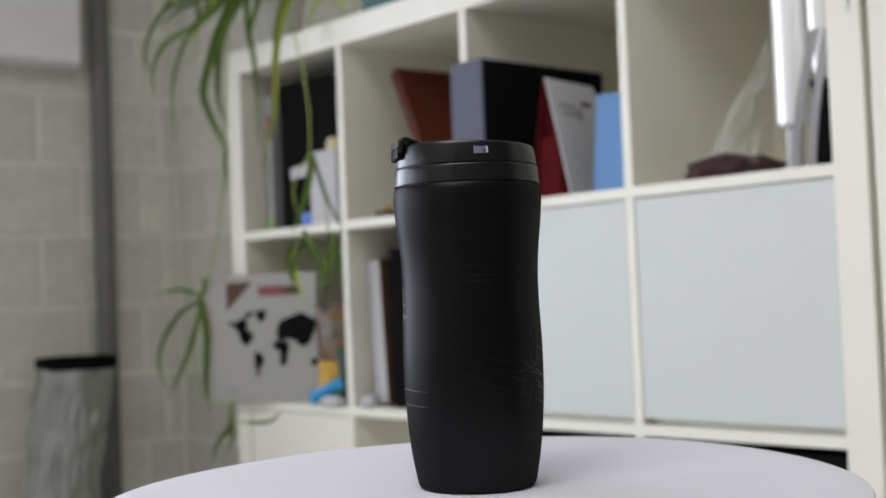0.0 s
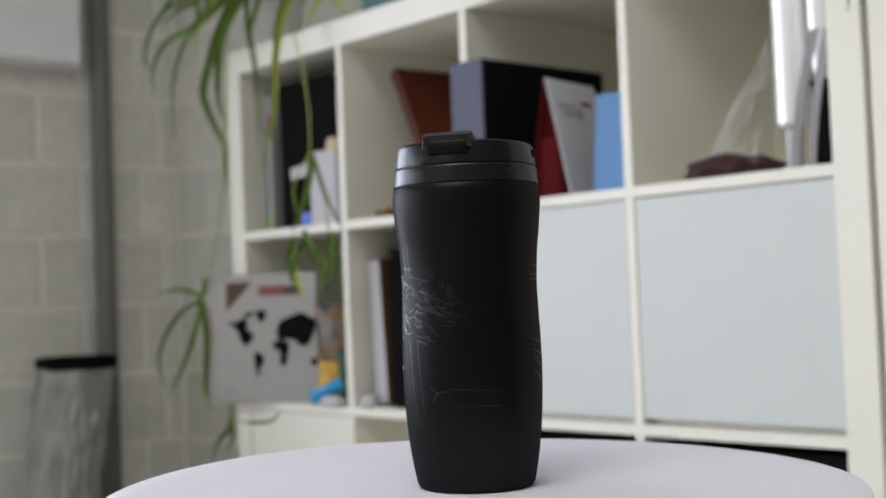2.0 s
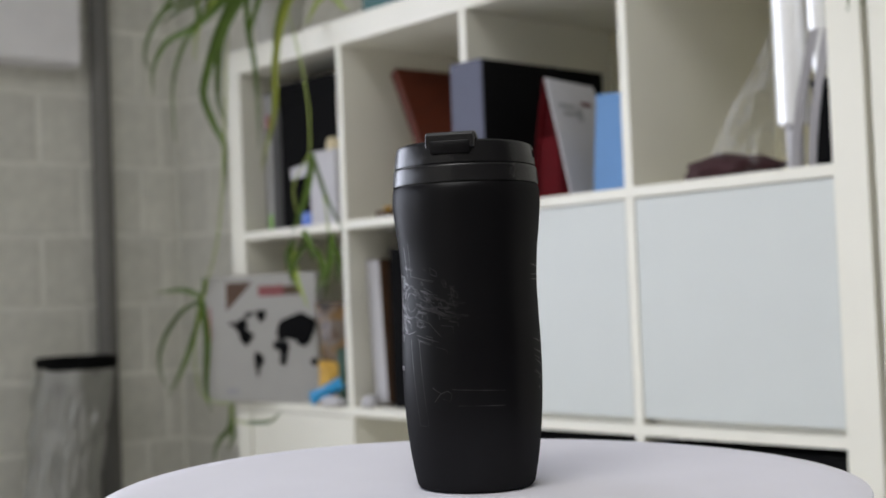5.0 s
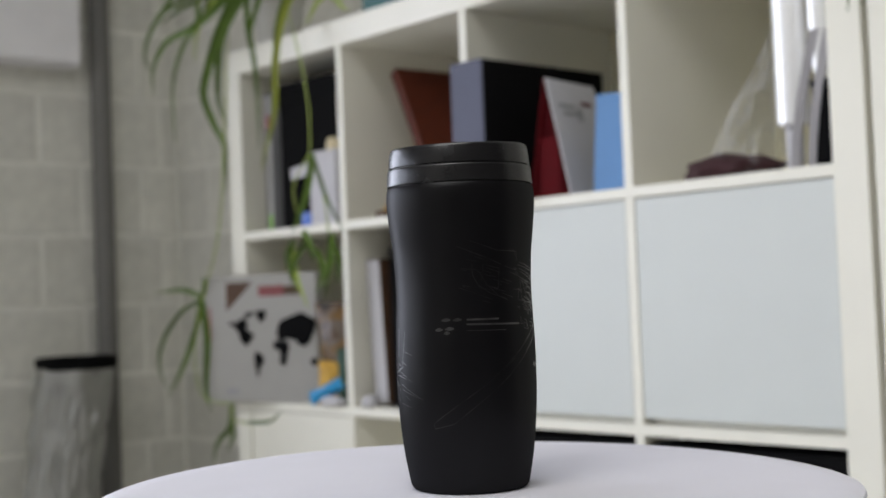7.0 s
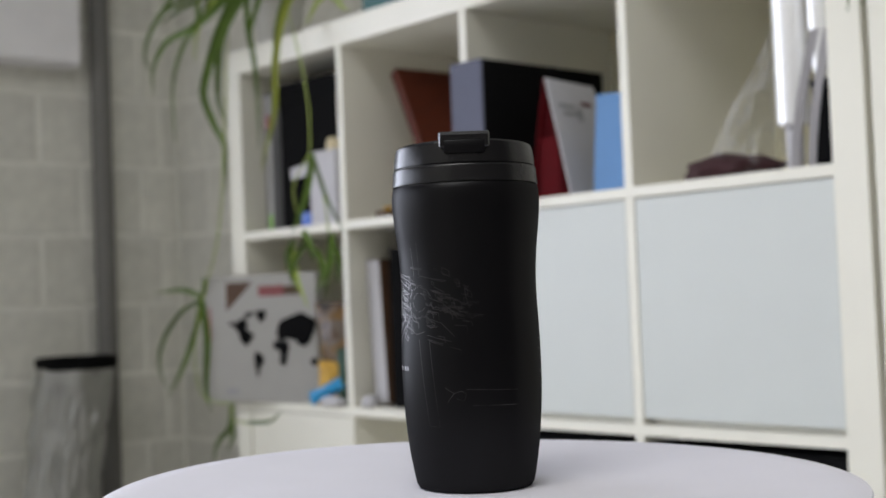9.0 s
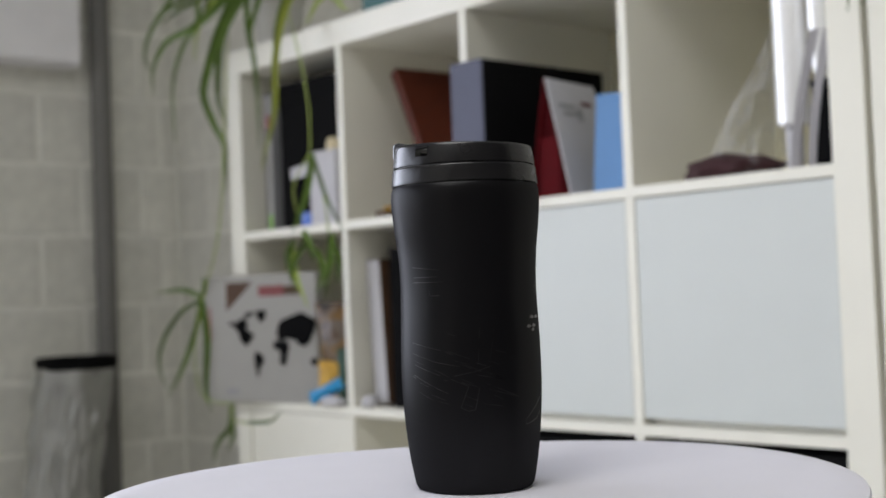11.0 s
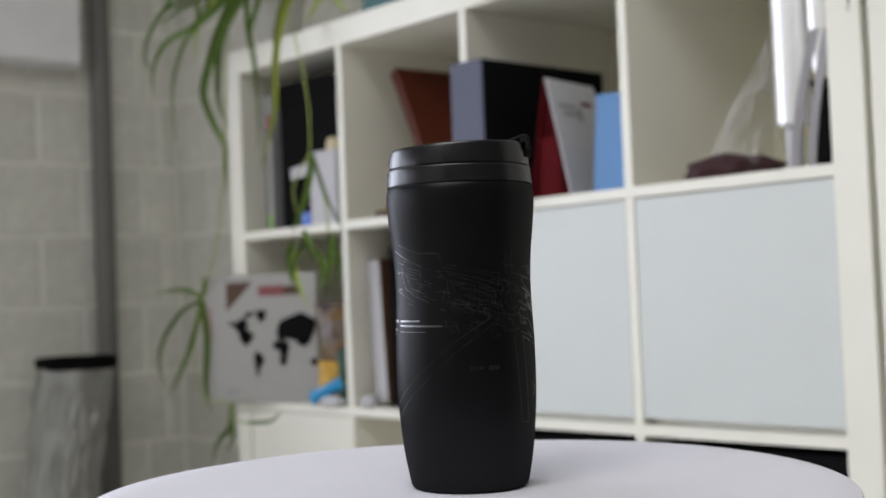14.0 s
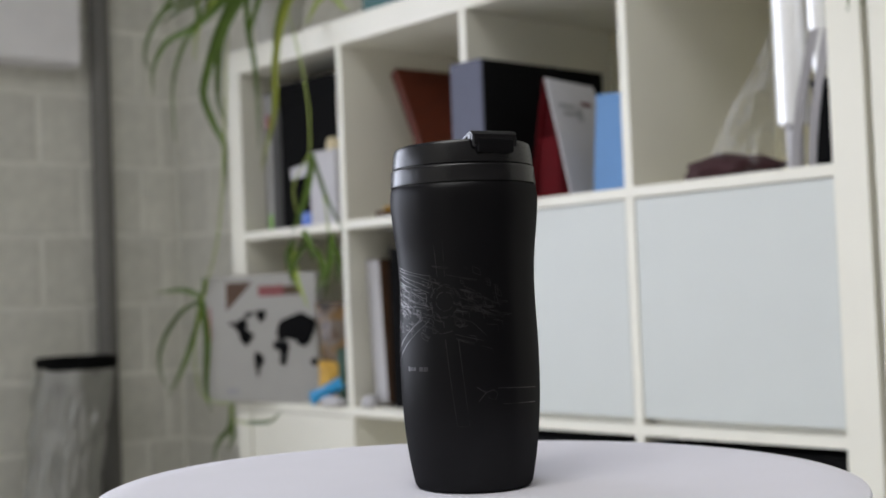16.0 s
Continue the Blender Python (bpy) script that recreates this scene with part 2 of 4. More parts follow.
slab("floor", "grey concrete floor of the workroom", "floor", (X0 - 0.2, X1 + 0.2, Y0 - 0.2, Y1 + 0.2, -0.1, 0.0))
# The ceiling's opening is added to let the overhead fill through.
slab("ceiling", "plain off-white painted ceiling with an opening added for fill light", "ceiling", (X0 - 0.2, 1.6, Y0 - 0.2, Y1 + 0.2, ZC, ZC + 0.1), (3.3, X1 + 0.2, Y0 - 0.2, Y1 + 0.2, ZC, ZC + 0.1),
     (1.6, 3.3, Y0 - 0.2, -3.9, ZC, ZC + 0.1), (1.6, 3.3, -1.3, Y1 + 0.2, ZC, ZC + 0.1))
wall_west = slab("wall_west", "grey painted concrete block wall with pale joints", "mortar",
                 (X0 - 0.2, X0, Y0, -4.3, 0, ZC), (X0 - 0.2, X0, -0.78, Y1, 0, ZC), (X0 - 0.2, X0, -2.14, -2.10, 0.74, 2.06), (X0 - 0.2, X0, -4.3, -0.78, 0, 0.74), (X0 - 0.2, X0, -4.3, -0.78, 2.06, ZC))
wall_north = slab("wall_north", "grey painted concrete block wall behind the shelf", "mortar", (X0 - 0.2, X1 + 0.2, Y1, Y1 + 0.2, 0, ZC))
slab("wall_south", "plain painted wall with a window opening", "plaster",
     (X0 - 0.2, -0.82, Y0 - 0.2, Y0, 0, ZC), (-0.08, X1 + 0.2, Y0 - 0.2, Y0, 0, ZC), (-0.82, -0.08, Y0 - 0.2, Y0, 0, 0.74), (-0.82, -0.08, Y0 - 0.2, Y0, 2.06, ZC))
# Unseen wall, coloured dark so that the tumbler's front reflects little.
slab("wall_east", "unseen wall kept dark for the tumbler's reflection", "warm_wall",
     (X1, X1 + 0.2, Y0, Y1, 0, ZC))

# ---- tall cupboard beside the shelf ----
cup = thing("cupboard", pose(1.495, 0.004, 0), "tall cream-white cupboard standing beside the shelf unit", "cupboard")
part("body", box(0, 0.60, 0.02, 0.385, 0.0, 1.9, 0.003), "shelf", cup)
part("door", box(0.002, 0.598, 0.0, 0.018, 0.05, 1.898, 0.002), "shelf", cup)

# ---- shelf unit: four by four cells ----
OUT, INN, CELL, DEP = 0.05, 0.0167, 0.335, 0.385
PITCH = CELL + INN
TOP = 1.49
unit = thing("shelf_unit", pose(0, 0, 0), "cream-white laminate cube shelf unit with thick outer frame", "shelf unit")
part("side_panel", box(0, OUT, 0, DEP, 0, TOP, 0.0015), "shelf", unit)
part("side_panel", box(TOP - OUT, TOP, 0, DEP, 0, TOP, 0.0015), "shelf", unit)
part("top_panel", box(OUT, TOP - OUT, 0, DEP, TOP - OUT, TOP, 0.0015), "shelf", unit)
part("bottom_panel", box(OUT, TOP - OUT, 0, DEP, 0, OUT, 0.0015), "shelf", unit)
for k in (1, 2, 3):
    z = TOP - OUT - k * PITCH
    part("shelf_board", box(OUT, TOP - OUT, 0.001, DEP, z, z + INN, 0.001), "shelf", unit)
for k in (1, 2, 3):
    x = OUT + k * PITCH - INN
    for j in range(4):
        z = TOP - OUT - (j + 1) * PITCH + INN
        part("divider", box(x, x + INN, 0.002, DEP, z, z + CELL, 0.001), "shelf", unit)
part("back_panel", box(OUT, TOP - OUT, DEP - 0.012, DEP - 0.004, OUT, TOP - OUT), "backing", unit)


def cell(col, row):
    """Left, right, bottom of a cell's hollow; columns from 0, rows from the top."""
    x = OUT + col * PITCH
    return x, x + CELL, TOP - OUT - row * PITCH - CELL


def door_insert(col, row, material="door"):
    x0, x1, z = cell(col, row)
    ob = thing("door_insert", pose(x0, 0, z), "flat white door insert closing a shelf cell", "cabinet door", "doors in the shelf unit")
    g = 0.0015
    part("door", box(g, CELL - g, 0.003, 0.020, 0.009, CELL - 0.002, 0.0015), material, ob)
    part("body", box(g, CELL - g, 0.022, 0.36, 0.0, CELL - 0.006, 0.001), "shelf", ob)


door_insert(2, 1)
door_insert(3, 1)
door_insert(0, 2, "shelf")

# ---- block courses, pipe, panel and bin by the west wall ----
pipe = thing("pipe", pose(-0.872, 0.147, 0), "vertical dull grey painted pipe along the block wall", "pipe")
part("tube", lathe([(0, 0.0), (0.027, 0.0), (0.027, ZC - 0.002), (0, ZC - 0.002)], 32), "pipe", pipe, smooth=30)
for z in (0.35, 2.2):
    c = box(-0.037, -0.005, -0.008, 0.008, z - 0.012, z + 0.012, 0.002)
    arc_solid(c, [(0.0272, z - 0.012), (0.031, z - 0.012), (0.031, z + 0.012), (0.0272, z + 0.012)], n=32)
    part("clamp", c, "pipe", pipe, smooth=30)

panel = thing("wall_panel_box", pose(-0.905, 0, 1.605), "pale grey painted metal box mounted on the block wall", "metal box")
part("body", box(0.0, 0.075, -0.62, 0.072, 0.0, 0.80, 0.004), "box_grey", panel)
part("cover", box(0.077, 0.088, -0.615, 0.067, 0.006, 0.795, 0.003), "box_grey", panel)

bin_ = thing("tall_bin", pose(-0.72, -0.018, 0) @ Matrix.Diagonal((0.92, 0.92, 1.012, 1)), "tall silvery crumpled bin with black rim on the floor", "bin")
body = lathe([(0, 0.0), (0.088, 0.0), (0.091, 0.01)] + [(0.096 + 0.008 * k / 60, 0.01 + 0.80 * k / 60) for k in range(1, 61)] + [(0.095, 0.81), (0.09, 0.05), (0, 0.05)], 120)
for v in body.verts:
    x, y, z = v.co
    if math.hypot(x, y) > 0.05:
        a = math.atan2(y, x)
        fade = min(1.0, (0.82 - z) / 0.12)
        folds = abs(noise.noise((2.2 * math.cos(a) + 3 * z, 2.2 * math.sin(a), 5.5 * z + 0.8 * a))) + 0.5 * abs(noise.noise((5 * math.cos(a), 5 * math.sin(a) - 4 * z, 11 * z)))
        k = 1 + fade * (0.06 - 0.34 * folds + 0.03 * noise.noise((x * 60, y * 60, z * 40)))
        v.co.x, v.co.y = x * k, y * k
    v.co.x -= 0.10 * (0.82 - z)
    v.co.y -= 0.12 * (0.82 - z)
part("body", body, "steel", bin_, "dull silvery wrinkled side", smooth=40)
part("rim", arc_solid(bmesh.new(), [(0.093, 0.800), (0.102, 0.800), (0.109, 0.811), (0.110, 0.823), (0.104, 0.832), (0.093, 0.829)], n=64), "black", bin_, "thick black rim", smooth=30)
part("liner", lathe([(0, 0.79), (0.095, 0.79), (0.095, 0.80), (0, 0.80)], 48), "black", bin_, smooth=30)

# ---- top row of the shelf ----
x0, x1, zb = cell(0, 0)
bx = thing("black_file_box", pose(0.150, 0.03, zb), "large matt black file box standing in the shelf", "file box")
part("body", box(0, 0.222, 0, 0.30, 0, 0.292, 0.003), "black", bx)
part("lid", box(-0.002, 0.224, -0.002, 0.302, 0.250, 0.296, 0.003), "black", bx)
fo = thing("grey_folder", pose(0.083, 0.035, zb), "thin grey folder with red and green tags", "folder")
part("cover", box(0, 0.004, 0, 0.30, 0, 0.290, 0.001), "greypaper", fo)
part("paper_block", box(0.005, 0.022, 0.004, 0.295, 0.003, 0.284), "card", fo)
part("cover", box(0.023, 0.027, 0, 0.30, 0, 0.290, 0.001), "greypaper", fo)
part("tag", box(0.006, 0.022, -0.001, 0.003, 0.215, 0.243), "red", fo, "small red tag")
part("tag", box(0.010, 0.024, -0.001, 0.003, 0.004, 0.034), "green", fo, "small green tag")
ca = thing("white_carton", pose(0.288, 0.002, zb), "small white open carton with a raised flap", "carton")
part("body", box(0, 0.084, 0, 0.026, 0.0, 0.142, 0.002), "paper", ca)
fl = box(-0.072, 0.0, 0.004, 0.007, -0.012, 0.012, 0.001)
bmesh.ops.rotate(fl, verts=fl.verts, cent=(0, 0, 0), matrix=Matrix.Rotation(radians(-8), 3, "Y"))
bmesh.ops.translate(fl, verts=fl.verts, vec=(0, 0, 0.115))
part("flap", fl, "paper", ca)
cp = thing("cream_cap", pose(0.352, 0.015, zb + 0.142), "small cream plastic cap lying on the carton", "cap")
part("shell", lathe([(0, 0), (0.014, 0), (0.0145, 0.003), (0.0135, 0.018), (0.011, 0.022), (0, 0.022)], 32), "cream", cp, smooth=30)
part("grip", arc_solid(bmesh.new(), [(0.0140, 0.004), (0.0150, 0.004), (0.0148, 0.010), (0.0138, 0.010)], n=32), "cream", cp, smooth=30)
bc = thing("blue_block", pose(0.254, -0.006 + 0.008, zb), "small glossy blue plastic holder on the shelf edge", "holder")
part("body", box(0, 0.032, 0, 0.022, 0, 0.018, 0.003), "blue", bc)
part("lip", box(-0.001, 0.0325, -0.001, 0.004, 0.016, 0.026, 0.001), "blue", bc)

# brown folder leaning, second cell
lean_dir = math.degrees(math.atan2(0.133, 0.271))
bf = thing("brown_folder", pose(0.622, 0.055, zb + 0.012) @ pose(0, 0, 0, 0, -lean_dir, -4), "brown leather-covered folder leaning in the shelf", "folder")
part("cover", box(-0.003, 0.0, 0, 0.245, 0, 0.302, 0.001), "brown", bf)
part("paper_block", box(-0.0168, -0.0032, 0.001, 0.244, 0.001, 0.301), "brown", bf)
part("cover", box(-0.020, -0.017, 0, 0.245, 0, 0.302, 0.001), "brown", bf)
co = thing("brown_coaster", pose(0.487, 0.035, zb), "little round brown wooden trinket on the shelf", "trinket")
part("disc", lathe([(0, 0), (0.022, 0), (0.024, 0.004), (0.024, 0.010), (0.02, 0.013), (0, 0.013)], 32), "kraft", co, smooth=30)
part("knob", lathe([(0, 0.013), (0.006, 0.013), (0.008, 0.018), (0.005, 0.022), (0, 0.022)], 24), "yellow", co, smooth=30)

# third cell: binder box and standing calendars
x0, x1, zb = cell(2, 0)
bb = thing("binder_box", pose(0.768, -0.05, zb), "slate and black cardboard binder box jutting out of the shelf", "binder")
part("spine", box(0, 0.075, 0, 0.004, 0, 0.232, 0.001), "slate", bb, "blue-grey spine")
part("side", box(0.0715, 0.0745, 0.0045, 0.295, 0, 0.232, 0.001), "black", bb)
part("side", box(0.0005, 0.0035, 0.0045, 0.295, 0, 0.232, 0.001), "black", bb)
part("top", box(0.004, 0.071, 0.0045, 0.295, 0.228, 0.2318), "black", bb)
part("paper_block", box(0.006, 0.069, 0.006, 0.29, 0.001, 0.226), "black", bb)


def tent(name, label, m, length, height, left, right, faces, inner):
    """A folded standing card: ridge along y, two sloping leaves and a base."""
    ob = thing(name, m, label, "desk calendar")
    for side, foot, col in ((0, -left, faces[0]), (1, right, faces[1])):
        bm = bmesh.new()
        t = 0.0025
        s = 1 if foot > 0 else -1
        v = [bm.verts.new(p) for y in (0, length) for p in ((0, y, height), (s * t, y, height), (foot, y, 0), (foot - s * t, y, 0))]
        for f in ((0, 1, 2, 3), (7, 6, 5, 4), (0, 4, 5, 1), (1, 5, 6, 2), (2, 6, 7, 3), (3, 7, 4, 0)):
            bm.faces.new([v[i] for i in f])
        part("leaf_panel", bm, col, ob)
    part("inner_card", box(-left * 0.45, right * 0.45, length * 0.03, length * 0.04, 0.003, height * 0.5), inner, ob)
    part("base_card", box(-left + 0.004, right - 0.004, 0.003, length - 0.003, 0.0, 0.003), inner, ob)
    return ob


t1 = tent("desk_calendar", "white folded desk calendar with burgundy inside", pose(0.931, 0.004, zb, 0, 0, 10.5), 0.145, 0.190, 0.036, 0.043, ("burgundy", "paper"), "burgundy")
part("wedge", (lambda bm: (bm.faces.new([bm.verts.new(p) for p in ((-0.033, 0.006, 0.002), (0.038, 0.006, 0.002), (0.0, 0.006, 0.170))]), bmesh.ops.solidify(bm, geom=bm.faces[:], thickness=0.002), bm)[2])(bmesh.new()), "burgundy", t1, "burgundy end card")
pr = box(0.0, 0.02, 0.0, 0.012, 0.0, 0.0008)
bmesh.ops.transform(pr, matrix=Matrix.Translation((0.0125, 0.075, 0.145)) @ Matrix.Rotation(radians(77), 4, "Y"), verts=pr.verts)
part("print", pr, "greypaper", t1)
for dy, dz, w in ((0.02, 0.150, 0.05), (0.03, 0.138, 0.04), (0.09, 0.158, 0.03)):
    bar = box(0.0, 0.006, 0.0, w, 0.0, 0.0008)
    bmesh.ops.transform(bar, matrix=Matrix.Translation((0.043 * (1 - dz / 0.190) + 0.0028, dy, dz)) @ Matrix.Rotation(radians(77), 4, "Y"), verts=bar.verts)
    part("print_bar", bar, "burgundy" if dy == 0.09 else "greypaper", t1)
t2 = tent("desk_calendar", "light blue folded desk calendar standing in the shelf", pose(1.004, 0.045, zb, 0, 0, -70), 0.085, 0.155, 0.030, 0.030, ("blue_card", "blue_card"), "blue_card")
for dy, dz, w in ((0.030, 0.066, 0.016), (0.050, 0.060, 0.012), (0.032, 0.054, 0.014)):
    bar = box(0.0, 0.007, 0.0, w, 0.0, 0.0008)
    bmesh.ops.transform(bar, matrix=Matrix.Translation((-0.030 * (1 - dz / 0.155) - 0.0032, dy, dz)) @ Matrix.Rotation(radians(-79), 4, "Y") @ Matrix.Rotation(radians(180), 4, "Y"), verts=bar.verts)
    part("print_bar", bar, "paper", t2, "small white printed bar")

# fourth cell: rolls, bagged textile, papers
x0, x1, zb = cell(3, 0)
tx = bmesh.new()
bmesh.ops.create_icosphere(tx, subdivisions=4, radius=1.0)
for v in tx.verts:
    n = noise.noise(v.co * 2.3) * 0.14 + noise.noise(v.co * 6) * 0.06
    v.co = Vector((v.co.x * 0.076 * (1 + n), v.co.y * 0.06 * (1 + n), max(0.0, 0.014 + v.co.z * 0.021 * (1.1 + n - 0.3 * v.co.x))))
cl = thing("folded_cloth", pose(1.236, 0.075, zb), "dark maroon folded textile lying in a clear bag", "textile")
part("cloth", tx, "maroon", cl, smooth=60)
bag = bmesh.new()
for i in range(54):
    for j in range(37):
        a, u = 2 * math.pi * i / 54, j / 36
        r = (1 - u) ** 1.4 * 0.044 + 0.013
        n = 1 + 0.28 * noise.noise((math.cos(a) * 2, math.sin(a) * 2, u * 6)) + 0.15 * noise.noise((math.cos(a) * 6, math.sin(a) * 6, u * 14)) + 0.16 * abs(noise.noise((math.cos(a) * 11, math.sin(a) * 11, u * 22)))
        bag.verts.new((0.085 * u ** 1.2 + 1.15 * r * n * math.cos(a), 0.02 * u + 0.8 * r * n * math.sin(a), 0.002 + 0.245 * u))
bag.verts.ensure_lookup_table()
for i in range(54):
    for j in range(36):
        k = (i + 1) % 54
        bag.faces.new([bag.verts[q] for q in (i * 37 + j, k * 37 + j, k * 37 + j + 1, i * 37 + j + 1)])
pb = thing("plastic_bag", pose(1.248, 0.078, zb), "crumpled clear plastic bag gathered upwards", "plastic bag")
part("film", bag, "film", pb, smooth=22)
neck = bmesh.new()
for k in range(7):
    a = 2 * math.pi * k / 7
    tube([(0.088 + 0.006 * math.cos(a), 0.021 + 0.006 * math.sin(a), 0.235), (0.090 + 0.004 * math.cos(a + 0.8), 0.022, 0.262), (0.094 + 0.013 * math.cos(a + 1.5), 0.022 + 0.01 * math.sin(a), 0.30)], [0.004, 0.0035, 0.001], 6, bm=neck)
part("gathered_neck", neck, "film", pb, "bunched film at the neck", smooth=60)
ro = thing("film_roll", pose(1.338, 0.075, zb), "upright shiny white roll on a narrow core", "roll")
part("core", lathe([(0, 0.0), (0.012, 0.0), (0.012, 0.33), (0, 0.33)], 32), "paper", ro, "thin white core", smooth=30)
part("roll", lathe([(0, 0.066), (0.0215, 0.066), (0.0235, 0.068), (0.0235, 0.322), (0, 0.322)], 48), "silver", ro, "shiny wound film", smooth=30)
ro2 = thing("film_roll", pose(1.383, 0.075, zb), "slim upright shiny white roll beside curled sheets", "roll")
part("core", lathe([(0, 0.0), (0.006, 0.0), (0.006, 0.33), (0, 0.33)], 32), "paper", ro2, smooth=30)
part("roll", lathe([(0, 0.118), (0.006, 0.118), (0.0135, 0.160), (0.0135, 0.325), (0, 0.325)], 48), "silver", ro2, smooth=30)
for dx, w, y in ((-0.012, 0.011, 0.010), (0.010, 0.011, 0.016)):
    sh = thing("curled_sheet", pose(1.388 + dx, y, zb), "pale grey plastic sheet curling upwards in the shelf", "sheet", "curled sheets in the shelf")
    bm = bmesh.new()
    prev = None
    for k in range(13):
        u = k / 12
        c = (0.036 - 0.3 * dx) * u ** 1.5
        ring = [bm.verts.new((c + s * w * (0.35 + 0.1 * u), q, 0.18 * u)) for s, q in ((-1, 0), (1, 0.006), (1, 0.008), (-1, 0.002))]
        if prev:
            for j in range(4):
                bm.faces.new((prev[j], prev[(j + 1) % 4], ring[(j + 1) % 4], ring[j]))
        else:
            bm.faces.new(ring)
        prev = ring
    bm.faces.new(prev[::-1])
    part("sheet", bm, "sheet_grey", sh, smooth=40)
    part("foot_strip", box(-w * 0.4, w * 0.4, 0.009, 0.014, 0, 0.004), "card", sh)
bw = thing("black_case", pose(1.392, 0.034, zb), "narrow black case behind the curled sheets", "case")
part("body", box(0, 0.044, 0, 0.03, 0, 0.105, 0.003), "black", bw)
part("lid", box(-0.001, 0.045, -0.001, 0.031, 0.106, 0.118, 0.002), "black", bw)

# ---- second row ----
x0, x1, zb = cell(0, 1)
mb = thing("map_box", pose(-0.025, -0.056, zb, 0, 0, 16.88), "slim pale cardboard box printed with a black world map", "cardboard box")
part("body", box(0, 0.294, 0.0, 0.026, 0, 0.262, 0.002), "card", mb)
part("corner_patch", (lambda bm: (bm.faces.new([bm.verts.new(p) for p in ((0.060, -0.0006, 0.247), (0.131, -0.0006, 0.247), (0.060, -0.0006, 0.188))]), bm)[1])(bmesh.new()), "kraft", mb, "brown corner patch")
part("title_bar", box(0.147, 0.213, -0.0012, 0.0, 0.217, 0.238), "red", mb, "faded red title strip")
part("title_bar", box(0.214, 0.252, -0.0012, 0.0, 0.218, 0.236), "kraft", mb, "brown strip")
part("caption_bar", box(0.054, 0.087, -0.0012, 0.0, 0.017, 0.028), "greypaper", mb, "small grey caption bar")
part("edge_bar", box(0.010, 0.016, -0.0012, 0.0, 0.127, 0.198), "pink", mb, "narrow faded pink strip")


def land(*outline):
    """A printed continent: a flat patch with a rounded, uneven outline on the box's face."""
    bm = bmesh.new()
    ring = spline([(x, -0.0012, z) for x, z in outline + outline[:1]], 4)[:-1]
    bm.faces.new([bm.verts.new(p + Vector((0.0014 * noise.noise(p * 190), 0, 0.0014 * noise.noise(p * 170 + Vector((5, 0, 0)))))) for p in ring])
    return part("land", bm, "black", mb, "black printed land shape")


land((0.060, 0.165), (0.088, 0.166), (0.106, 0.175), (0.116, 0.160), (0.113, 0.148), (0.132, 0.140), (0.122, 0.125), (0.110, 0.116), (0.095, 0.131), (0.087, 0.149))
land((0.108, 0.183), (0.132, 0.187), (0.127, 0.178), (0.114, 0.174))
land((0.137, 0.186), (0.164, 0.188), (0.162, 0.173), (0.152, 0.164), (0.141, 0.174))
land((0.133, 0.103), (0.148, 0.100), (0.156, 0.084), (0.145, 0.070), (0.141, 0.050), (0.135, 0.067), (0.132, 0.084))
land((0.191, 0.141), (0.201, 0.164), (0.222, 0.172), (0.254, 0.181), (0.276, 0.173), (0.293, 0.163), (0.286, 0.139), (0.270, 0.117), (0.251, 0.115), (0.237, 0.126), (0.213, 0.129), (0.197, 0.126))
land((0.182, 0.124), (0.202, 0.127), (0.222, 0.120), (0.219, 0.100), (0.212, 0.078), (0.200, 0.078), (0.198, 0.104), (0.184, 0.109))
land((0.274, 0.085), (0.287, 0.091), (0.293, 0.080), (0.283, 0.074))


def packet(name, label, m, w, d, h, material, seed):
    """A filled pillow packet with crimped ends, standing on its lower end."""
    bm = bmesh.new()
    nx, nz = 14, 20
    sides = []
    for s in (-1, 1):
        grid = []
        for j in range(nz + 1):
            v = j / nz
            grid.append([bm.verts.new((w * (i / nx - 0.5) * (1 - 0.10 * math.sin(math.pi * v)) , s * (0.0006 + 0.5 * d * (math.sin(math.pi * min(1, max(0, (v - 0.05) / 0.9))) * math.sin(math.pi * i / nx)) ** 0.6 * (1 + 0.3 * noise.noise((i * 0.4 + seed, v * 7, s)))), h * v)) for i in range(nx + 1)])
        for j in range(nz):
            for i in range(nx):
                bm.faces.new((grid[j][i], grid[j][i + 1], grid[j + 1][i + 1], grid[j + 1][i]))
        sides.append(grid)
    a, b = sides
    loop_a = a[0] + [r[-1] for r in a[1:-1]] + a[-1][::-1] + [r[0] for r in a[-2:0:-1]]
    loop_b = b[0] + [r[-1] for r in b[1:-1]] + b[-1][::-1] + [r[0] for r in b[-2:0:-1]]
    for i in range(len(loop_a)):
        k = (i + 1) % len(loop_a)
        bm.faces.new((loop_a[i], loop_a[k], loop_b[k], loop_b[i]))
    ob = thing(name, m, label, "packet")
    part("film", bm, material, ob, smooth=50)
    part("crimp", box(-w * 0.49, w * 0.49, -0.0012, 0.0012, h * 0.985, h * 1.02), material, ob)
    return ob


packet("snack_packet", "brown and yellow printed snack packet beside the map box", pose(0.318, 0.048, zb, 4, 0, 20), 0.112, 0.045, 0.196, "packet", 1.0)
packet("snack_packet", "small dark green packet standing in the shelf", pose(0.364, 0.018, zb, 3, 0, 24), 0.036, 0.016, 0.108, "green_dark", 2.0)
packet("snack_packet", "small golden yellow packet standing in the shelf", pose(0.316, 0.010, zb, 5, 6, 30), 0.052, 0.020, 0.084, "yellow", 3.0)
packet("blue_packet", "bright blue wrapped packet lying tilted on crumpled paper", pose(0.280, -0.010, zb + 0.012, 0, 68, 14), 0.026, 0.020, 0.098, "cyan", 4.0)


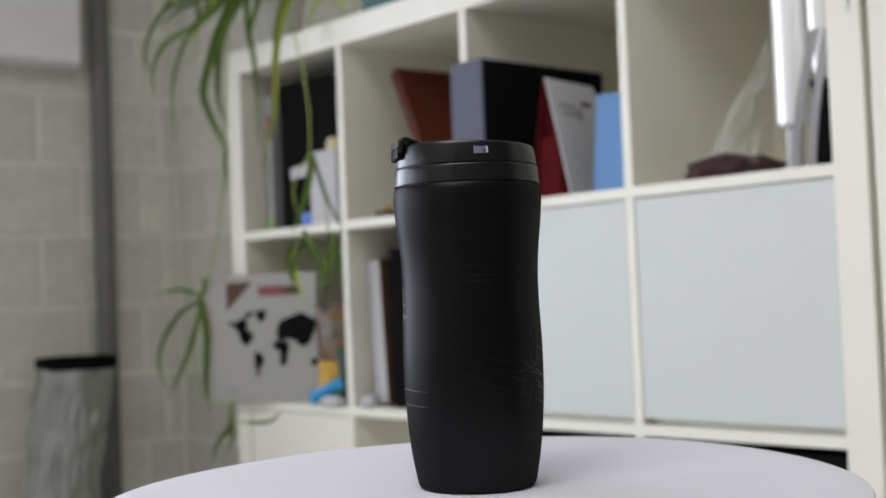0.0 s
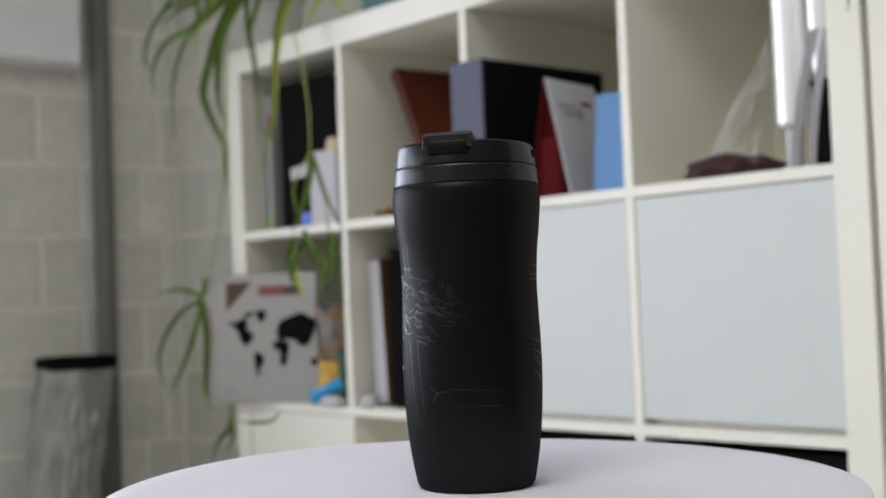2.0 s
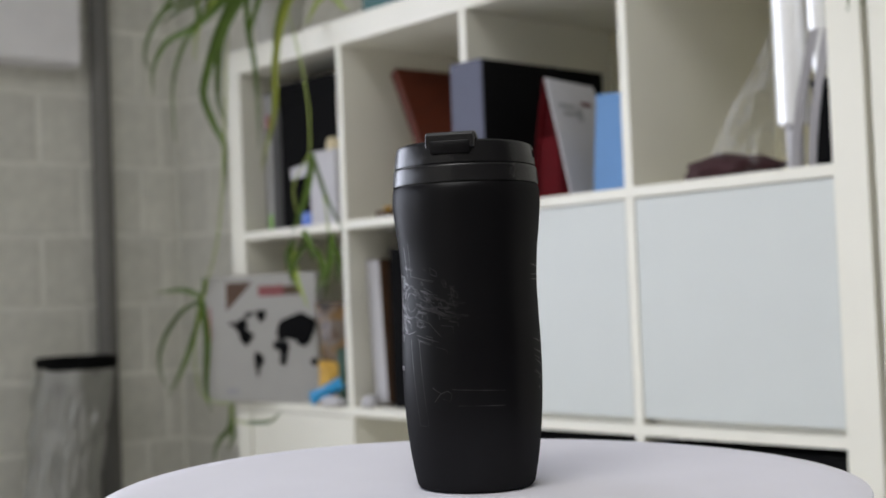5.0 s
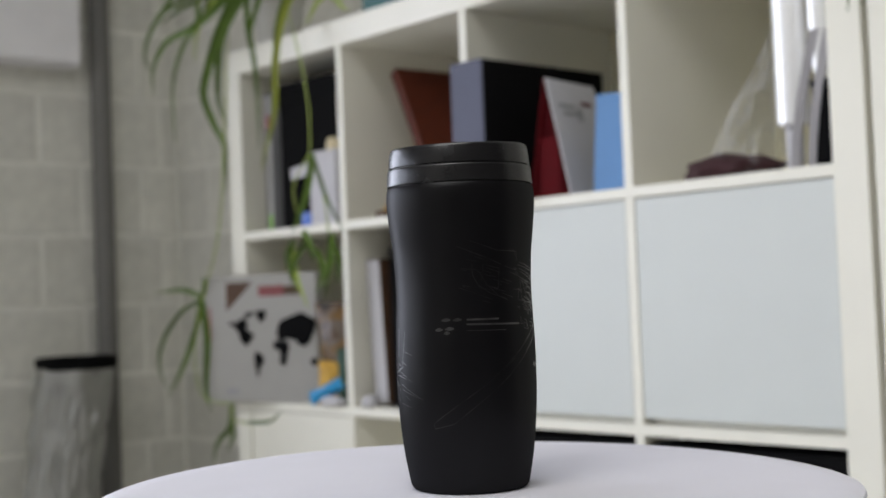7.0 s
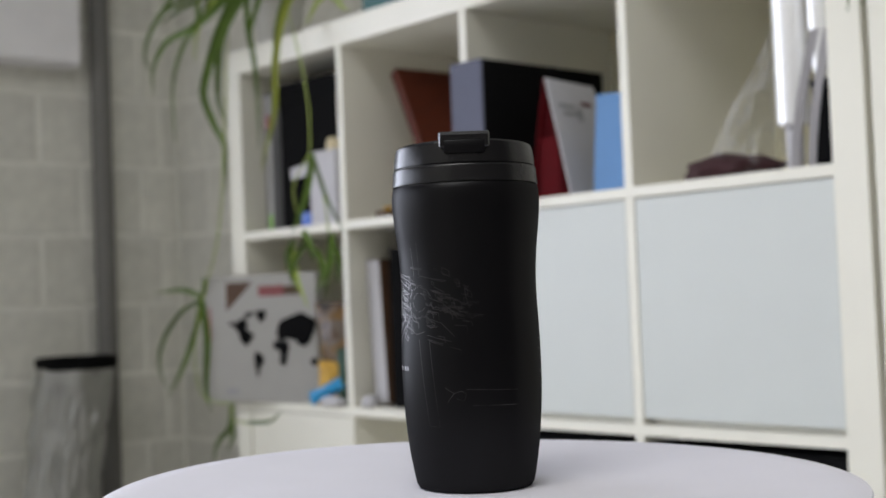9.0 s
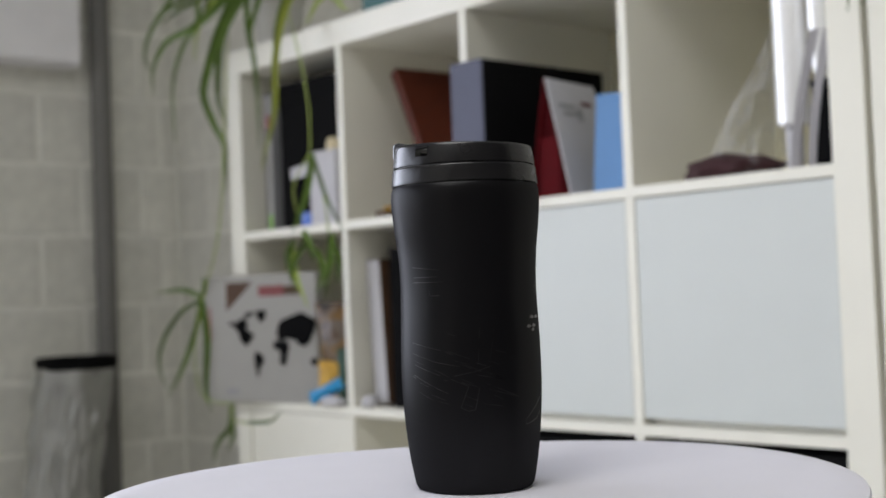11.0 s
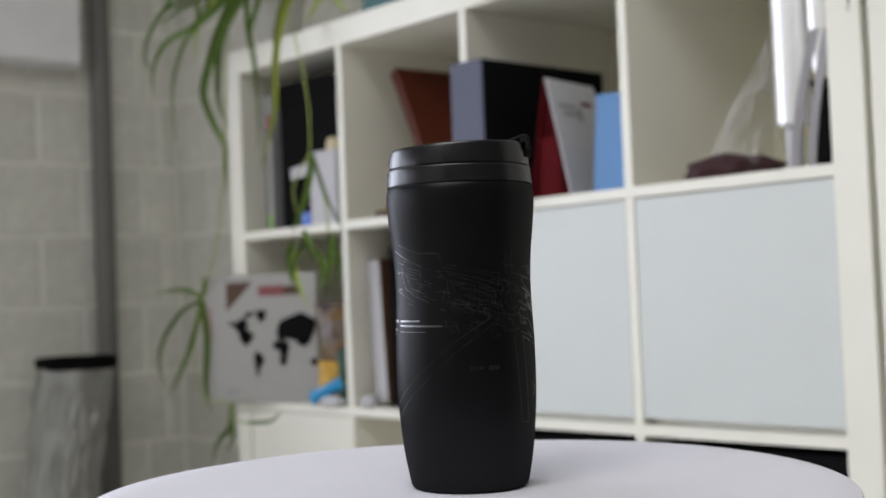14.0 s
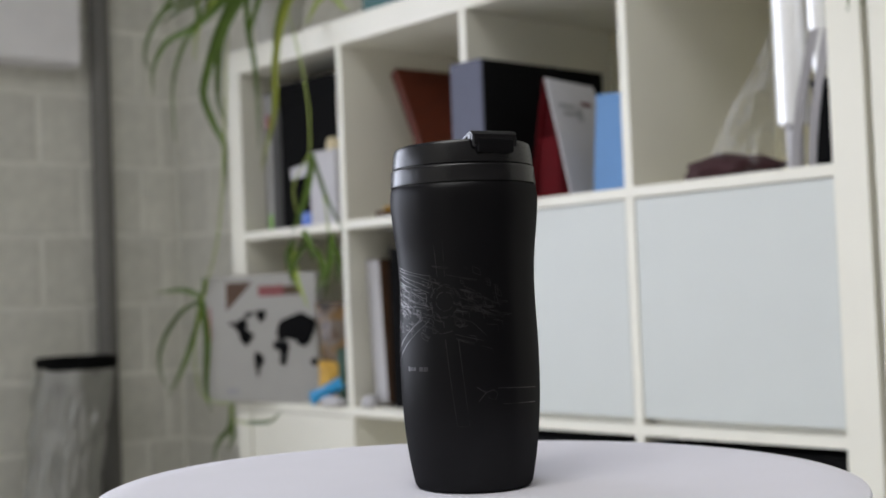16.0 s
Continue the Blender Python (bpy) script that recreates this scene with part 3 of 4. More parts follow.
def lump(name, label, m, sx, sy, sz, material, seed, category):
    """A soft wrinkled bundle standing on its flat underside."""
    bm = bmesh.new()
    bmesh.ops.create_icosphere(bm, subdivisions=4, radius=1.0)
    for v in bm.verts:
        n = 0.22 * noise.noise(v.co * 1.7 + Vector((seed, 0, 0))) + 0.10 * noise.noise(v.co * 5 + Vector((seed, 0, 0)))
        v.co = Vector((v.co.x * sx * (1 + n), v.co.y * sy * (1 + n), max(0.0, sz * (0.85 + v.co.z * (1 + n)))))
    ob = thing(name, m, label, category)
    part("body", bm, material, ob, smooth=60)
    return ob


lump("paper_wad", "crumpled white paper under a blue packet", pose(0.338, 0.0, zb), 0.036, 0.013, 0.011, "paper", 5.0, "paper")
x0, x1, zb = cell(1, 1)
wf = thing("white_folder", pose(0.428, 0.035, zb + 0.003, 0, -3.2, 0), "pale grey-white folder leaning in the shelf", "folder")
part("cover", box(0, 0.003, 0, 0.28, 0, 0.275, 0.001), "paper", wf)
part("paper_block", box(0.004, 0.037, 0.002, 0.275, 0.001, 0.270), "paper", wf)
part("cover", box(0.038, 0.042, 0, 0.28, 0, 0.272, 0.001), "kraft", wf, "brown card cover")
for x, w, h in ((0.484, 0.065, 0.295), (0.553, 0.065, 0.30), (0.622, 0.065, 0.295)):
    bd = thing("black_binder", pose(x, 0.035, zb), "black lever-arch binder standing in the shelf", "binder", "black binders in the shelf")
    part("spine", box(0, w, 0, 0.004, 0, h, 0.001), "black", bd)
    part("cover", box(0, 0.003, 0.0045, 0.28, 0, h, 0.001), "black", bd)
    part("cover", box(w - 0.003, w, 0.0045, 0.28, 0, h, 0.001), "black", bd)
    part("paper_block", box(0.004, w - 0.004, 0.006, 0.27, 0.003, h - 0.02), "greypaper", bd)
lump("paper_ball", "small crumpled white paper on the shelf", pose(0.432, 0.018, zb), 0.020, 0.014, 0.012, "paper", 3.0, "paper")

# ---- third row: black boxes filling two cells nearly to the board above ----
for col in (2, 3):
    x0, x1, zb = cell(col, 2)
    fb = thing("black_cell_box", pose(x0 + 0.006, 0.012, zb), "black box filling a shelf cell nearly to the board above", "storage box", "black boxes in the shelf")
    part("body", box(0, CELL - 0.012, 0, 0.34, 0, 0.300, 0.004), "black", fb)
    part("rim", box(-0.002, CELL - 0.010, -0.002, 0.342, 0.285, 0.323, 0.002), "black", fb)

# ---- on top of the shelf ----
tb = thing("teal_box", pose(0.462, 0.01, TOP), "dark teal plastic box on top of the shelf", "box")
part("body", box(0, 0.30, 0, 0.22, 0, 0.10, 0.004), "teal", tb)
part("lid", box(-0.003, 0.303, -0.003, 0.223, 0.1005, 0.118, 0.003), "teal", tb)


def spider_plant(x, y, label):
    ob = thing("spider_plant", pose(0, 0, 0), label, "plant")
    pot = lathe([(0, 0), (0.040, 0), (0.043, 0.003), (0.056, 0.10), (0.060, 0.102), (0.060, 0.115), (0.054, 0.115), (0.052, 0.10), (0, 0.10)], 48)
    bmesh.ops.translate(pot, verts=pot.verts, vec=(x, y, TOP))
    part("pot", pot, "terracotta", ob, "pale grey plant pot", smooth=30)
    soil = lathe([(0, 0.095), (0.0525, 0.095), (0.05, 0.108), (0, 0.112)], 32)
    bmesh.ops.translate(soil, verts=soil.verts, vec=(x, y, TOP))
    part("soil", soil, "soil", ob, smooth=60)
    return ob


def leaf(plant, material, width, *points):
    """A strap leaf: a channelled blade that narrows to its tip."""
    line = spline(points, 6)
    bm = bmesh.new()
    prev = None
    view = Vector((0.75, -0.66, 0))
    for k, c in enumerate(line):
        u = k / (len(line) - 1)
        d = (line[min(k + 1, len(line) - 1)] - line[max(k - 1, 0)]).normalized()
        side = d.cross(view + Vector((0.4 * math.sin(3 * u + width * 900), 0.3, 0))).normalized()
        up = side.cross(d).normalized()
        w = width * 0.5 * (0.55 + 0.45 * math.sin(math.pi * min(1, 0.15 + u))) * (1 - u**5) + 0.0006
        row = [bm.verts.new(c + side * s * w + up * h * w) for s, h in ((-1, 0.35), (-0.5, 0.06), (0, -0.12), (0.5, 0.06), (1, 0.35), (0.5, -0.04), (0, -0.22), (-0.5, -0.04))]
        if prev:
            for j in range(8):
                bm.faces.new((prev[j], prev[(j + 1) % 8], row[(j + 1) % 8], row[j]))
        prev = row
    return part("leaf", bm, material, plant, smooth=60)


def runner(plant, *points):
    return part("runner", tube(spline(points, 6), 0.0016, 6), "leaf_pale", plant, smooth=60)


plant_a = spider_plant(0.08, 0.085, "spider plant with long green arching leaves on the shelf")
plant_d = spider_plant(1.38, 0.20, "spider plant with leaf tips hanging over the shelf")
leaf(plant_a, "leaf", 0.0165, (0.080, 0.085, 1.605), (0.009, 0.030, 1.659), (0.045, -0.030, 1.595), (-0.022, -0.060, 1.547), (-0.125, -0.070, 1.530), (-0.186, -0.070, 1.483), (-0.192, -0.070, 1.426))
leaf(plant_a, "leaf", 0.0110, (0.080, 0.085, 1.605), (-0.082, 0.030, 1.679), (-0.052, -0.030, 1.615), (-0.010, -0.060, 1.552), (-0.062, -0.070, 1.505), (-0.105, -0.070, 1.430), (-0.102, -0.070, 1.310))
leaf(plant_a, "leaf", 0.0175, (0.080, 0.085, 1.605), (0.031, 0.030, 1.654), (0.073, -0.030, 1.580), (0.069, -0.060, 1.514), (0.041, -0.070, 1.443), (0.022, -0.070, 1.393), (0.056, -0.070, 1.331), (0.093, -0.070, 1.284), (0.097, -0.070, 1.235), (0.096, -0.070, 1.180))
leaf(plant_a, "leaf", 0.0175, (0.080, 0.085, 1.605), (0.063, 0.030, 1.647), (0.098, -0.030, 1.573), (0.084, -0.060, 1.507), (0.080, -0.070, 1.431), (0.080, -0.070, 1.367), (0.108, -0.070, 1.320))
leaf(plant_a, "leaf", 0.0185, (0.080, 0.085, 1.605), (0.053, 0.030, 1.650), (0.110, -0.030, 1.582), (0.089, -0.060, 1.518), (0.075, -0.070, 1.461), (0.074, -0.070, 1.408))
leaf(plant_a, "leaf", 0.0115, (0.080, 0.085, 1.605), (0.053, 0.030, 1.656), (0.135, -0.030, 1.577), (0.183, -0.060, 1.501), (0.215, -0.070, 1.430), (0.222, -0.070, 1.352), (0.223, -0.070, 1.261))
leaf(plant_a, "leaf", 0.0125, (0.080, 0.085, 1.605), (0.116, 0.030, 1.636), (0.178, -0.030, 1.568), (0.197, -0.060, 1.515), (0.197, -0.070, 1.463))
leaf(plant_a, "leaf_dry", 0.0150, (0.080, 0.085, 1.605), (0.238, 0.030, 1.610), (0.281, -0.030, 1.547), (0.292, -0.060, 1.486), (0.285, -0.070, 1.409), (0.280, -0.070, 1.328), (0.249, -0.070, 1.262), (0.228, -0.070, 1.215))
leaf(plant_a, "leaf", 0.0120, (0.080, 0.085, 1.605), (0.218, 0.030, 1.614), (0.268, -0.030, 1.550), (0.282, -0.060, 1.483), (0.281, -0.070, 1.410), (0.273, -0.070, 1.345))
leaf(plant_a, "leaf", 0.0100, (0.080, 0.085, 1.605), (-0.203, 0.030, 1.698), (-0.178, -0.030, 1.634), (-0.209, -0.060, 1.573), (-0.224, -0.070, 1.520), (-0.201, -0.070, 1.476))
leaf(plant_a, "leaf", 0.0120, (0.080, 0.085, 1.605), (-0.036, 0.030, 1.669), (-0.033, -0.030, 1.617), (-0.090, -0.060, 1.594), (-0.160, -0.070, 1.572))
leaf(plant_a, "leaf", 0.0120, (0.080, 0.085, 1.605), (-0.107, 0.030, 1.671), (-0.092, -0.030, 1.629), (-0.126, -0.060, 1.607), (-0.179, -0.070, 1.598))
leaf(plant_a, "leaf_pale", 0.0100, (0.080, 0.085, 1.605), (-0.036, 0.030, 1.669), (0.012, -0.030, 1.602), (-0.011, -0.060, 1.537), (-0.014, -0.070, 1.470))
leaf(plant_a, "leaf_pale", 0.0100, (0.080, 0.085, 1.605), (0.369, 0.030, 1.581), (0.393, -0.030, 1.530), (0.402, -0.060, 1.498), (0.394, -0.070, 1.472))
leaf(plant_a, "leaf_pale", 0.0100, (0.080, 0.085, 1.605), (0.295, 0.030, 1.597), (0.428, -0.030, 1.523), (0.494, -0.060, 1.488), (0.524, -0.070, 1.471))
for k in range(14):
    a, reach = 0.45 * k + 2.6, 0.10 + 0.013 * (k * 5 % 7)
    x, y = 0.080 + math.cos(a) * reach, 0.085 - abs(math.sin(a)) * reach
    leaf(plant_a, "leaf_pale" if k % 4 == 1 else "leaf", 0.010 + 0.001 * (k % 4), (0.080, 0.085, 1.605), (0.080 + 0.5 * (x - 0.080), 0.085 + 0.5 * (y - 0.085), 1.72), (x, y, 1.70 - 0.006 * (k % 5)), (x + 0.6 * (x - 0.080), y - 0.03, 1.60 - 0.008 * (k % 6)))
leaf(plant_a, "leaf", 0.0100, (-0.030, -0.060, 0.974), (-0.104, -0.060, 0.991), (-0.232, -0.060, 0.989))
leaf(plant_a, "leaf", 0.0085, (-0.030, -0.060, 0.970), (-0.124, -0.060, 0.941), (-0.201, -0.060, 0.881), (-0.220, -0.060, 0.824), (-0.183, -0.060, 0.776))
leaf(plant_a, "leaf", 0.0110, (-0.030, -0.060, 0.970), (-0.062, -0.060, 0.898), (-0.122, -0.060, 0.820), (-0.187, -0.060, 0.756))
leaf(plant_a, "leaf", 0.0130, (-0.030, -0.060, 0.970), (-0.015, -0.060, 0.886), (-0.025, -0.060, 0.791), (-0.008, -0.060, 0.735))
leaf(plant_a, "leaf", 0.0100, (-0.030, -0.060, 0.972), (-0.017, -0.060, 0.999), (-0.025, -0.060, 1.017))
leaf(plant_a, "leaf", 0.0090, (0.074, -0.060, 0.754), (0.065, -0.060, 0.707), (0.014, -0.060, 0.670), (-0.004, -0.060, 0.625))
leaf(plant_a, "leaf", 0.0070, (0.068, -0.060, 0.730), (0.074, -0.060, 0.690), (0.055, -0.060, 0.655))
leaf(plant_a, "leaf", 0.0070, (0.135, -0.060, 0.718), (0.212, -0.060, 0.725), (0.251, -0.060, 0.745))
leaf(plant_a, "leaf", 0.0125, (0.413, -0.080, 1.228), (0.425, -0.100, 1.171), (0.389, -0.100, 1.111), (0.366, -0.100, 1.084))
leaf(plant_a, "leaf", 0.0070, (0.413, -0.080, 1.225), (0.475, -0.100, 1.146), (0.526, -0.100, 1.074))
leaf(plant_a, "leaf", 0.0120, (0.378, -0.080, 1.088), (0.425, -0.100, 1.052), (0.434, -0.100, 1.028))
leaf(plant_a, "leaf", 0.0120, (0.464, -0.080, 1.075), (0.483, -0.100, 1.028), (0.462, -0.100, 0.963))
leaf(plant_a, "leaf", 0.0110, (0.344, -0.080, 1.072), (0.352, -0.100, 1.040), (0.360, -0.100, 0.992))
leaf(plant_a, "leaf_pale", 0.0100, (0.336, -0.080, 1.067), (0.377, -0.100, 1.002), (0.410, -0.100, 0.944))
leaf(plant_a, "leaf", 0.0100, (0.415, -0.080, 1.052), (0.461, -0.100, 1.009), (0.438, -0.100, 0.969))
leaf(plant_a, "leaf", 0.0090, (0.380, -0.080, 1.065), (0.369, -0.100, 1.023), (0.370, -0.100, 0.971))
leaf(plant_a, "leaf", 0.0090, (0.468, -0.080, 1.059), (0.509, -0.100, 1.022), (0.501, -0.100, 0.987))
runner(plant_a, (-0.056, 0.050, 1.676), (0.117, -0.080, 1.344), (0.065, -0.070, 1.118), (-0.010, -0.060, 0.999), (-0.030, -0.060, 0.970))
runner(plant_a, (-0.030, -0.060, 0.970), (-0.045, -0.072, 0.860), (-0.018, -0.076, 0.775), (0.045, -0.072, 0.756), (0.074, -0.060, 0.754))
runner(plant_a, (0.074, -0.060, 0.754), (0.108, -0.078, 0.724), (0.135, -0.060, 0.718))
runner(plant_a, (0.110, 0.050, 1.664), (0.339, -0.060, 1.467), (0.405, -0.080, 1.326), (0.406, -0.080, 1.231))
runner(plant_a, (0.406, -0.080, 1.231), (0.364, -0.090, 1.171), (0.364, -0.080, 1.106))
runner(plant_a, (0.406, -0.080, 1.231), (0.456, -0.090, 1.153), (0.455, -0.080, 1.079))
leaf(plant_d, "leaf", 0.0162, (1.40, 0.15, 1.61), (1.45, 0.0, 1.60), (1.51, -0.05, 1.42), (1.503, -0.05, 1.284))
leaf(plant_d, "leaf", 0.0149, (1.41, 0.16, 1.61), (1.48, 0.02, 1.58), (1.535, -0.05, 1.40), (1.522, -0.05, 1.286))

# ---- table, turntable and tumbler ----
AXIS = Vector((1.8030, -0.9777, 0.8431))
FRONT = -41.42  # azimuth, in degrees, of the side that faces the camera at the start

table = thing("side_table", pose(AXIS.x, AXIS.y, 0), "small round wooden pedestal table under the turntable", "table")
part("tabletop", lathe([(0, 0.724), (0.185, 0.724), (0.19, 0.729), (0.19, 0.745), (0.186, 0.75), (0, 0.75)]), "wood", table, smooth=30)
part("pedestal", lathe([(0, 0.02), (0.035, 0.02), (0.03, 0.3), (0.03, 0.724), (0, 0.724)], 32), "wood", table, smooth=30)
part("foot", lathe([(0, 0.0), (0.17, 0.0), (0.17, 0.012), (0.05, 0.028), (0, 0.028)], 48), "wood", table, smooth=30)

base = thing("turntable", pose(AXIS.x, AXIS.y, 0.75), "low round turntable base standing on the table", "turntable")
part("housing", lathe([(0, 0.0), (0.12, 0.0), (0.12, 0.05), (0.115, 0.055), (0, 0.055)], 64), "paper", base, smooth=30)
part("spindle", lathe([(0, 0.055), (0.02, 0.055), (0.02, 0.0805), (0, 0.0805)], 32), "plastic", base, smooth=30)

disc = thing("turntable_disc", Matrix.Translation(AXIS), "round white turning display board, slightly warped", "turntable")
R_DISC = 0.2125


RIM = ((0.01196, 0.00162, 0.00008, 0.00137), (0.00067, -0.00073, -0.00101, -0.00091), (-0.00335, 0.00167, 0.00027, -0.00002))


def warp(bm):
    """The board is neither quite round nor quite flat."""
    for v in bm.verts:
        r, a = math.hypot(v.co.x, v.co.y) / R_DISC, math.atan2(v.co.y, v.co.x)
        out = sum(c * math.cos((k + 1) * a) + s * math.sin((k + 1) * a) for k, (c, s, _, _) in enumerate(RIM))
        up = sum(c * math.cos((k + 1) * a) + s * math.sin((k + 1) * a) for k, (_, _, c, s) in enumerate(RIM))
        v.co.x *= 1 + out * r * r
        v.co.y *= 1 + out * r * r
        v.co.z += up * r * r
    return bm


rad = [R_DISC * i / 14 for i in range(1, 14)]
part("board", warp(lathe([(0, -0.011)] + [(r, -0.011) for r in rad] + [(R_DISC - 0.001, -0.011), (R_DISC - 0.0004, -0.0045)] + [(R_DISC - 0.002, -0.0045), (0, -0.0045)], 128)), "edge", disc, "raw grey-brown board core", smooth=30)
part("cover", warp(lathe([(0, -0.0045)] + [(r, -0.0045) for r in rad] + [(R_DISC, -0.0045), (R_DISC + 0.0008, -0.002), (R_DISC, -0.0004), (R_DISC - 0.001, 0.0)] + [(r, 0.0) for r in reversed(rad)] + [(0, 0.0)], 128)), "cloth", disc, "smooth white cover sheet", smooth=30)

SIDE = [(0.0303, 0.0), (0.0320, 0.0006), (0.0334, 0.0028), (0.0341, 0.0060), (0.0364, 0.0191), (0.0382, 0.0351), (0.03926, 0.0511), (0.0396, 0.0671),
        (0.0394, 0.0832), (0.0388, 0.0992), (0.0385, 0.1153), (0.0393, 0.1315), (0.0411, 0.1480), (0.0421, 0.1600), (0.0419, 0.1665), (0.0414, 0.1692)]


def side_radius(z):
    """Radius of the tumbler's side at a height, smooth between the profile's points."""
    k = max(i for i in range(1, len(SIDE) - 1) if SIDE[i][1] <= z or i == 1)
    p = [SIDE[max(0, min(len(SIDE) - 1, k + d))] for d in (-1, 0, 1, 2)]
    h = p[2][1] - p[1][1]
    u = (z - p[1][1]) / h
    m1 = (p[2][0] - p[0][0]) / (p[2][1] - p[0][1]) * h
    m2 = (p[3][0] - p[1][0]) / (p[3][1] - p[1][1]) * h if p[3] != p[2] else p[2][0] - p[1][0]
    return (2 * u**3 - 3 * u**2 + 1) * p[1][0] + (u**3 - 2 * u**2 + u) * m1 + (3 * u**2 - 2 * u**3) * p[2][0] + (u**3 - u**2) * m2


mug = thing("travel_tumbler", Matrix.Translation(AXIS), "matt black waisted travel tumbler with faint engraved drawing", "tumbler")
wall = [(r, z) for r, z in SIDE[:4]] + [(side_radius(z), z) for z in np.linspace(0.0085, 0.1684, 72)]
part("body", lathe([(0, 0.0012), (0.027, 0.0012), (0.028, 0.0)] + wall + [(0.0411, 0.1694), (0.0397, 0.1694), (0, 0.1694)], 160), "rubber", mug, smooth=35)
part("collar", lathe([(0, 0.1688), (0.0395, 0.1688), (0.0395, 0.1700), (0.0411, 0.1700), (0.0414, 0.1702), (0.04154, 0.1706), (0.0415, 0.1709), (0.0411, 0.1748), (0.0409, 0.1787), (0.0408, 0.1791), (0.0406, 0.1795), (0.0403, 0.1797), (0.0390, 0.1797), (0, 0.1797)], 160), "plastic", mug, "satin black collar ring", smooth=30)

# lid: a rim round a sunken top, with a slot through the rim
TAB, SLOT = FRONT + 281.0, FRONT + 11.2
LO, HI, BED = 0.1803, 0.1920, 0.1838


def rim(z0, z1, top):
    def r(z):
        return 0.04025 - 0.0012 * max(0.0, (z - LO) / (HI - LO)) ** 1.6
    if top:
        return [(0.0355, z0), (r(z0) - 0.0003, z0), (r(z0), z0 + 0.0003), (r(z0 + 0.0006), z0 + 0.0006), (r((z0 + z1) / 2), (z0 + z1) / 2), (r(z1), z1 - 0.0016), (r(z1) - 0.0001, z1 - 0.0011), (r(z1) - 0.0006, z1 - 0.0003), (r(z1) - 0.0012, z1), (r(z1) - 0.0018, z1), (0.0355, z1 - 0.0004)]
    return [(0.0355, z0), (r(z0), z0), (r(z1), z1), (0.0355, z1)]


lid = bmesh.new()
S0, S1 = SLOT - 5.8, SLOT + 5.8
arc_solid(lid, rim(LO, HI, True), S1, S0 + 360, 150)
arc_solid(lid, rim(LO, 0.1846, False), S0, S1, 6)
arc_solid(lid, rim(0.1890, HI, True), S0, S1, 6)
for v in lid.verts:  # the rim stands a little higher on the flap's side
    if v.co.z > 0.1895:
        v.co.z += 0.0011 * math.cos(math.atan2(v.co.y, v.co.x) - radians(TAB))
lid_ob = part("lid", lid, "plastic", mug, "black plastic lid with a sunken top and a slot", smooth=30)
part("lid_bed", lathe([(0, 0.1792), (0.0392, 0.1798), (0.0392, 0.1811), (0.0356, BED), (0, BED)], 96), "plastic", lid_ob, smooth=30)

# flap: a plate hooked over the rim
flap = bmesh.new()
hook = [(0.0255, 0.1934), (0.0316, 0.1958), (0.0392, 0.1975), (0.0419, 0.1969), (0.0431, 0.1953), (0.0433, 0.1890), (0.0427, 0.1883), (0.0419, 0.1890),
        (0.0417, 0.1935), (0.0409, 0.1947), (0.0387, 0.1949), (0.0316, 0.1936), (0.0255, 0.1912)]
W = 0.0138
rows_ = []
for s, inset in ((-W, 0.0009), (-W + 0.0007, 0.0), (W - 0.0007, 0.0), (W, 0.0009)):
    ring_ = []
    for i, (r, z) in enumerate(hook):
        k = r - 0.6 * s * s / r if r > 0.036 else r
        ring_.append(flap.verts.new((k - inset * (1 if r > 0.04 else 0), s, z - inset * (0.5 if i < 5 else -0.5))))
    rows_.append(ring_)
for a, b in zip(rows_, rows_[1:]):
    for j in range(len(hook)):
        flap.faces.new((a[j], b[j], b[(j + 1) % len(hook)], a[(j + 1) % len(hook)]))
flap.faces.new(rows_[0])
flap.faces.new(rows_[-1][::-1])
bmesh.ops.rotate(flap, verts=flap.verts, cent=(0, 0, 0), matrix=Matrix.Rotation(radians(TAB), 3, "Z"))
flap_ob = part("flap", flap, "plastic", mug, "flip-open drinking flap hooked over the rim", smooth=24)
pin = tube([(0.0365, -W - 0.0003, 0.1942), (0.0365, W + 0.0003, 0.1942)], 0.0017, 16)
bmesh.ops.rotate(pin, verts=pin.verts, cent=(0, 0, 0), matrix=Matrix.Rotation(radians(TAB), 3, "Z"))
part("hinge_pin", pin, "plastic", flap_ob, smooth=40)
# Black insert added where the recess under the flap lies in shade.
recess_insert = box(0.037, 0.0415, -0.0112, 0.0112, 0.1852, 0.1925, 0.001)
bmesh.ops.rotate(recess_insert, verts=recess_insert.verts, cent=(0, 0, 0), matrix=Matrix.Rotation(radians(TAB), 3, "Z"))
part("recess_insert", recess_insert, "rubber", flap_ob, "dull black insert in place of the shaded recess under the flap", smooth=40)

# engraved line drawing: shallow bright grooves following the side; angles from the starting front, heights in millimetres
drawing, logo, mark, caption = bmesh.new(), bmesh.new(), bmesh.new(), bmesh.new()


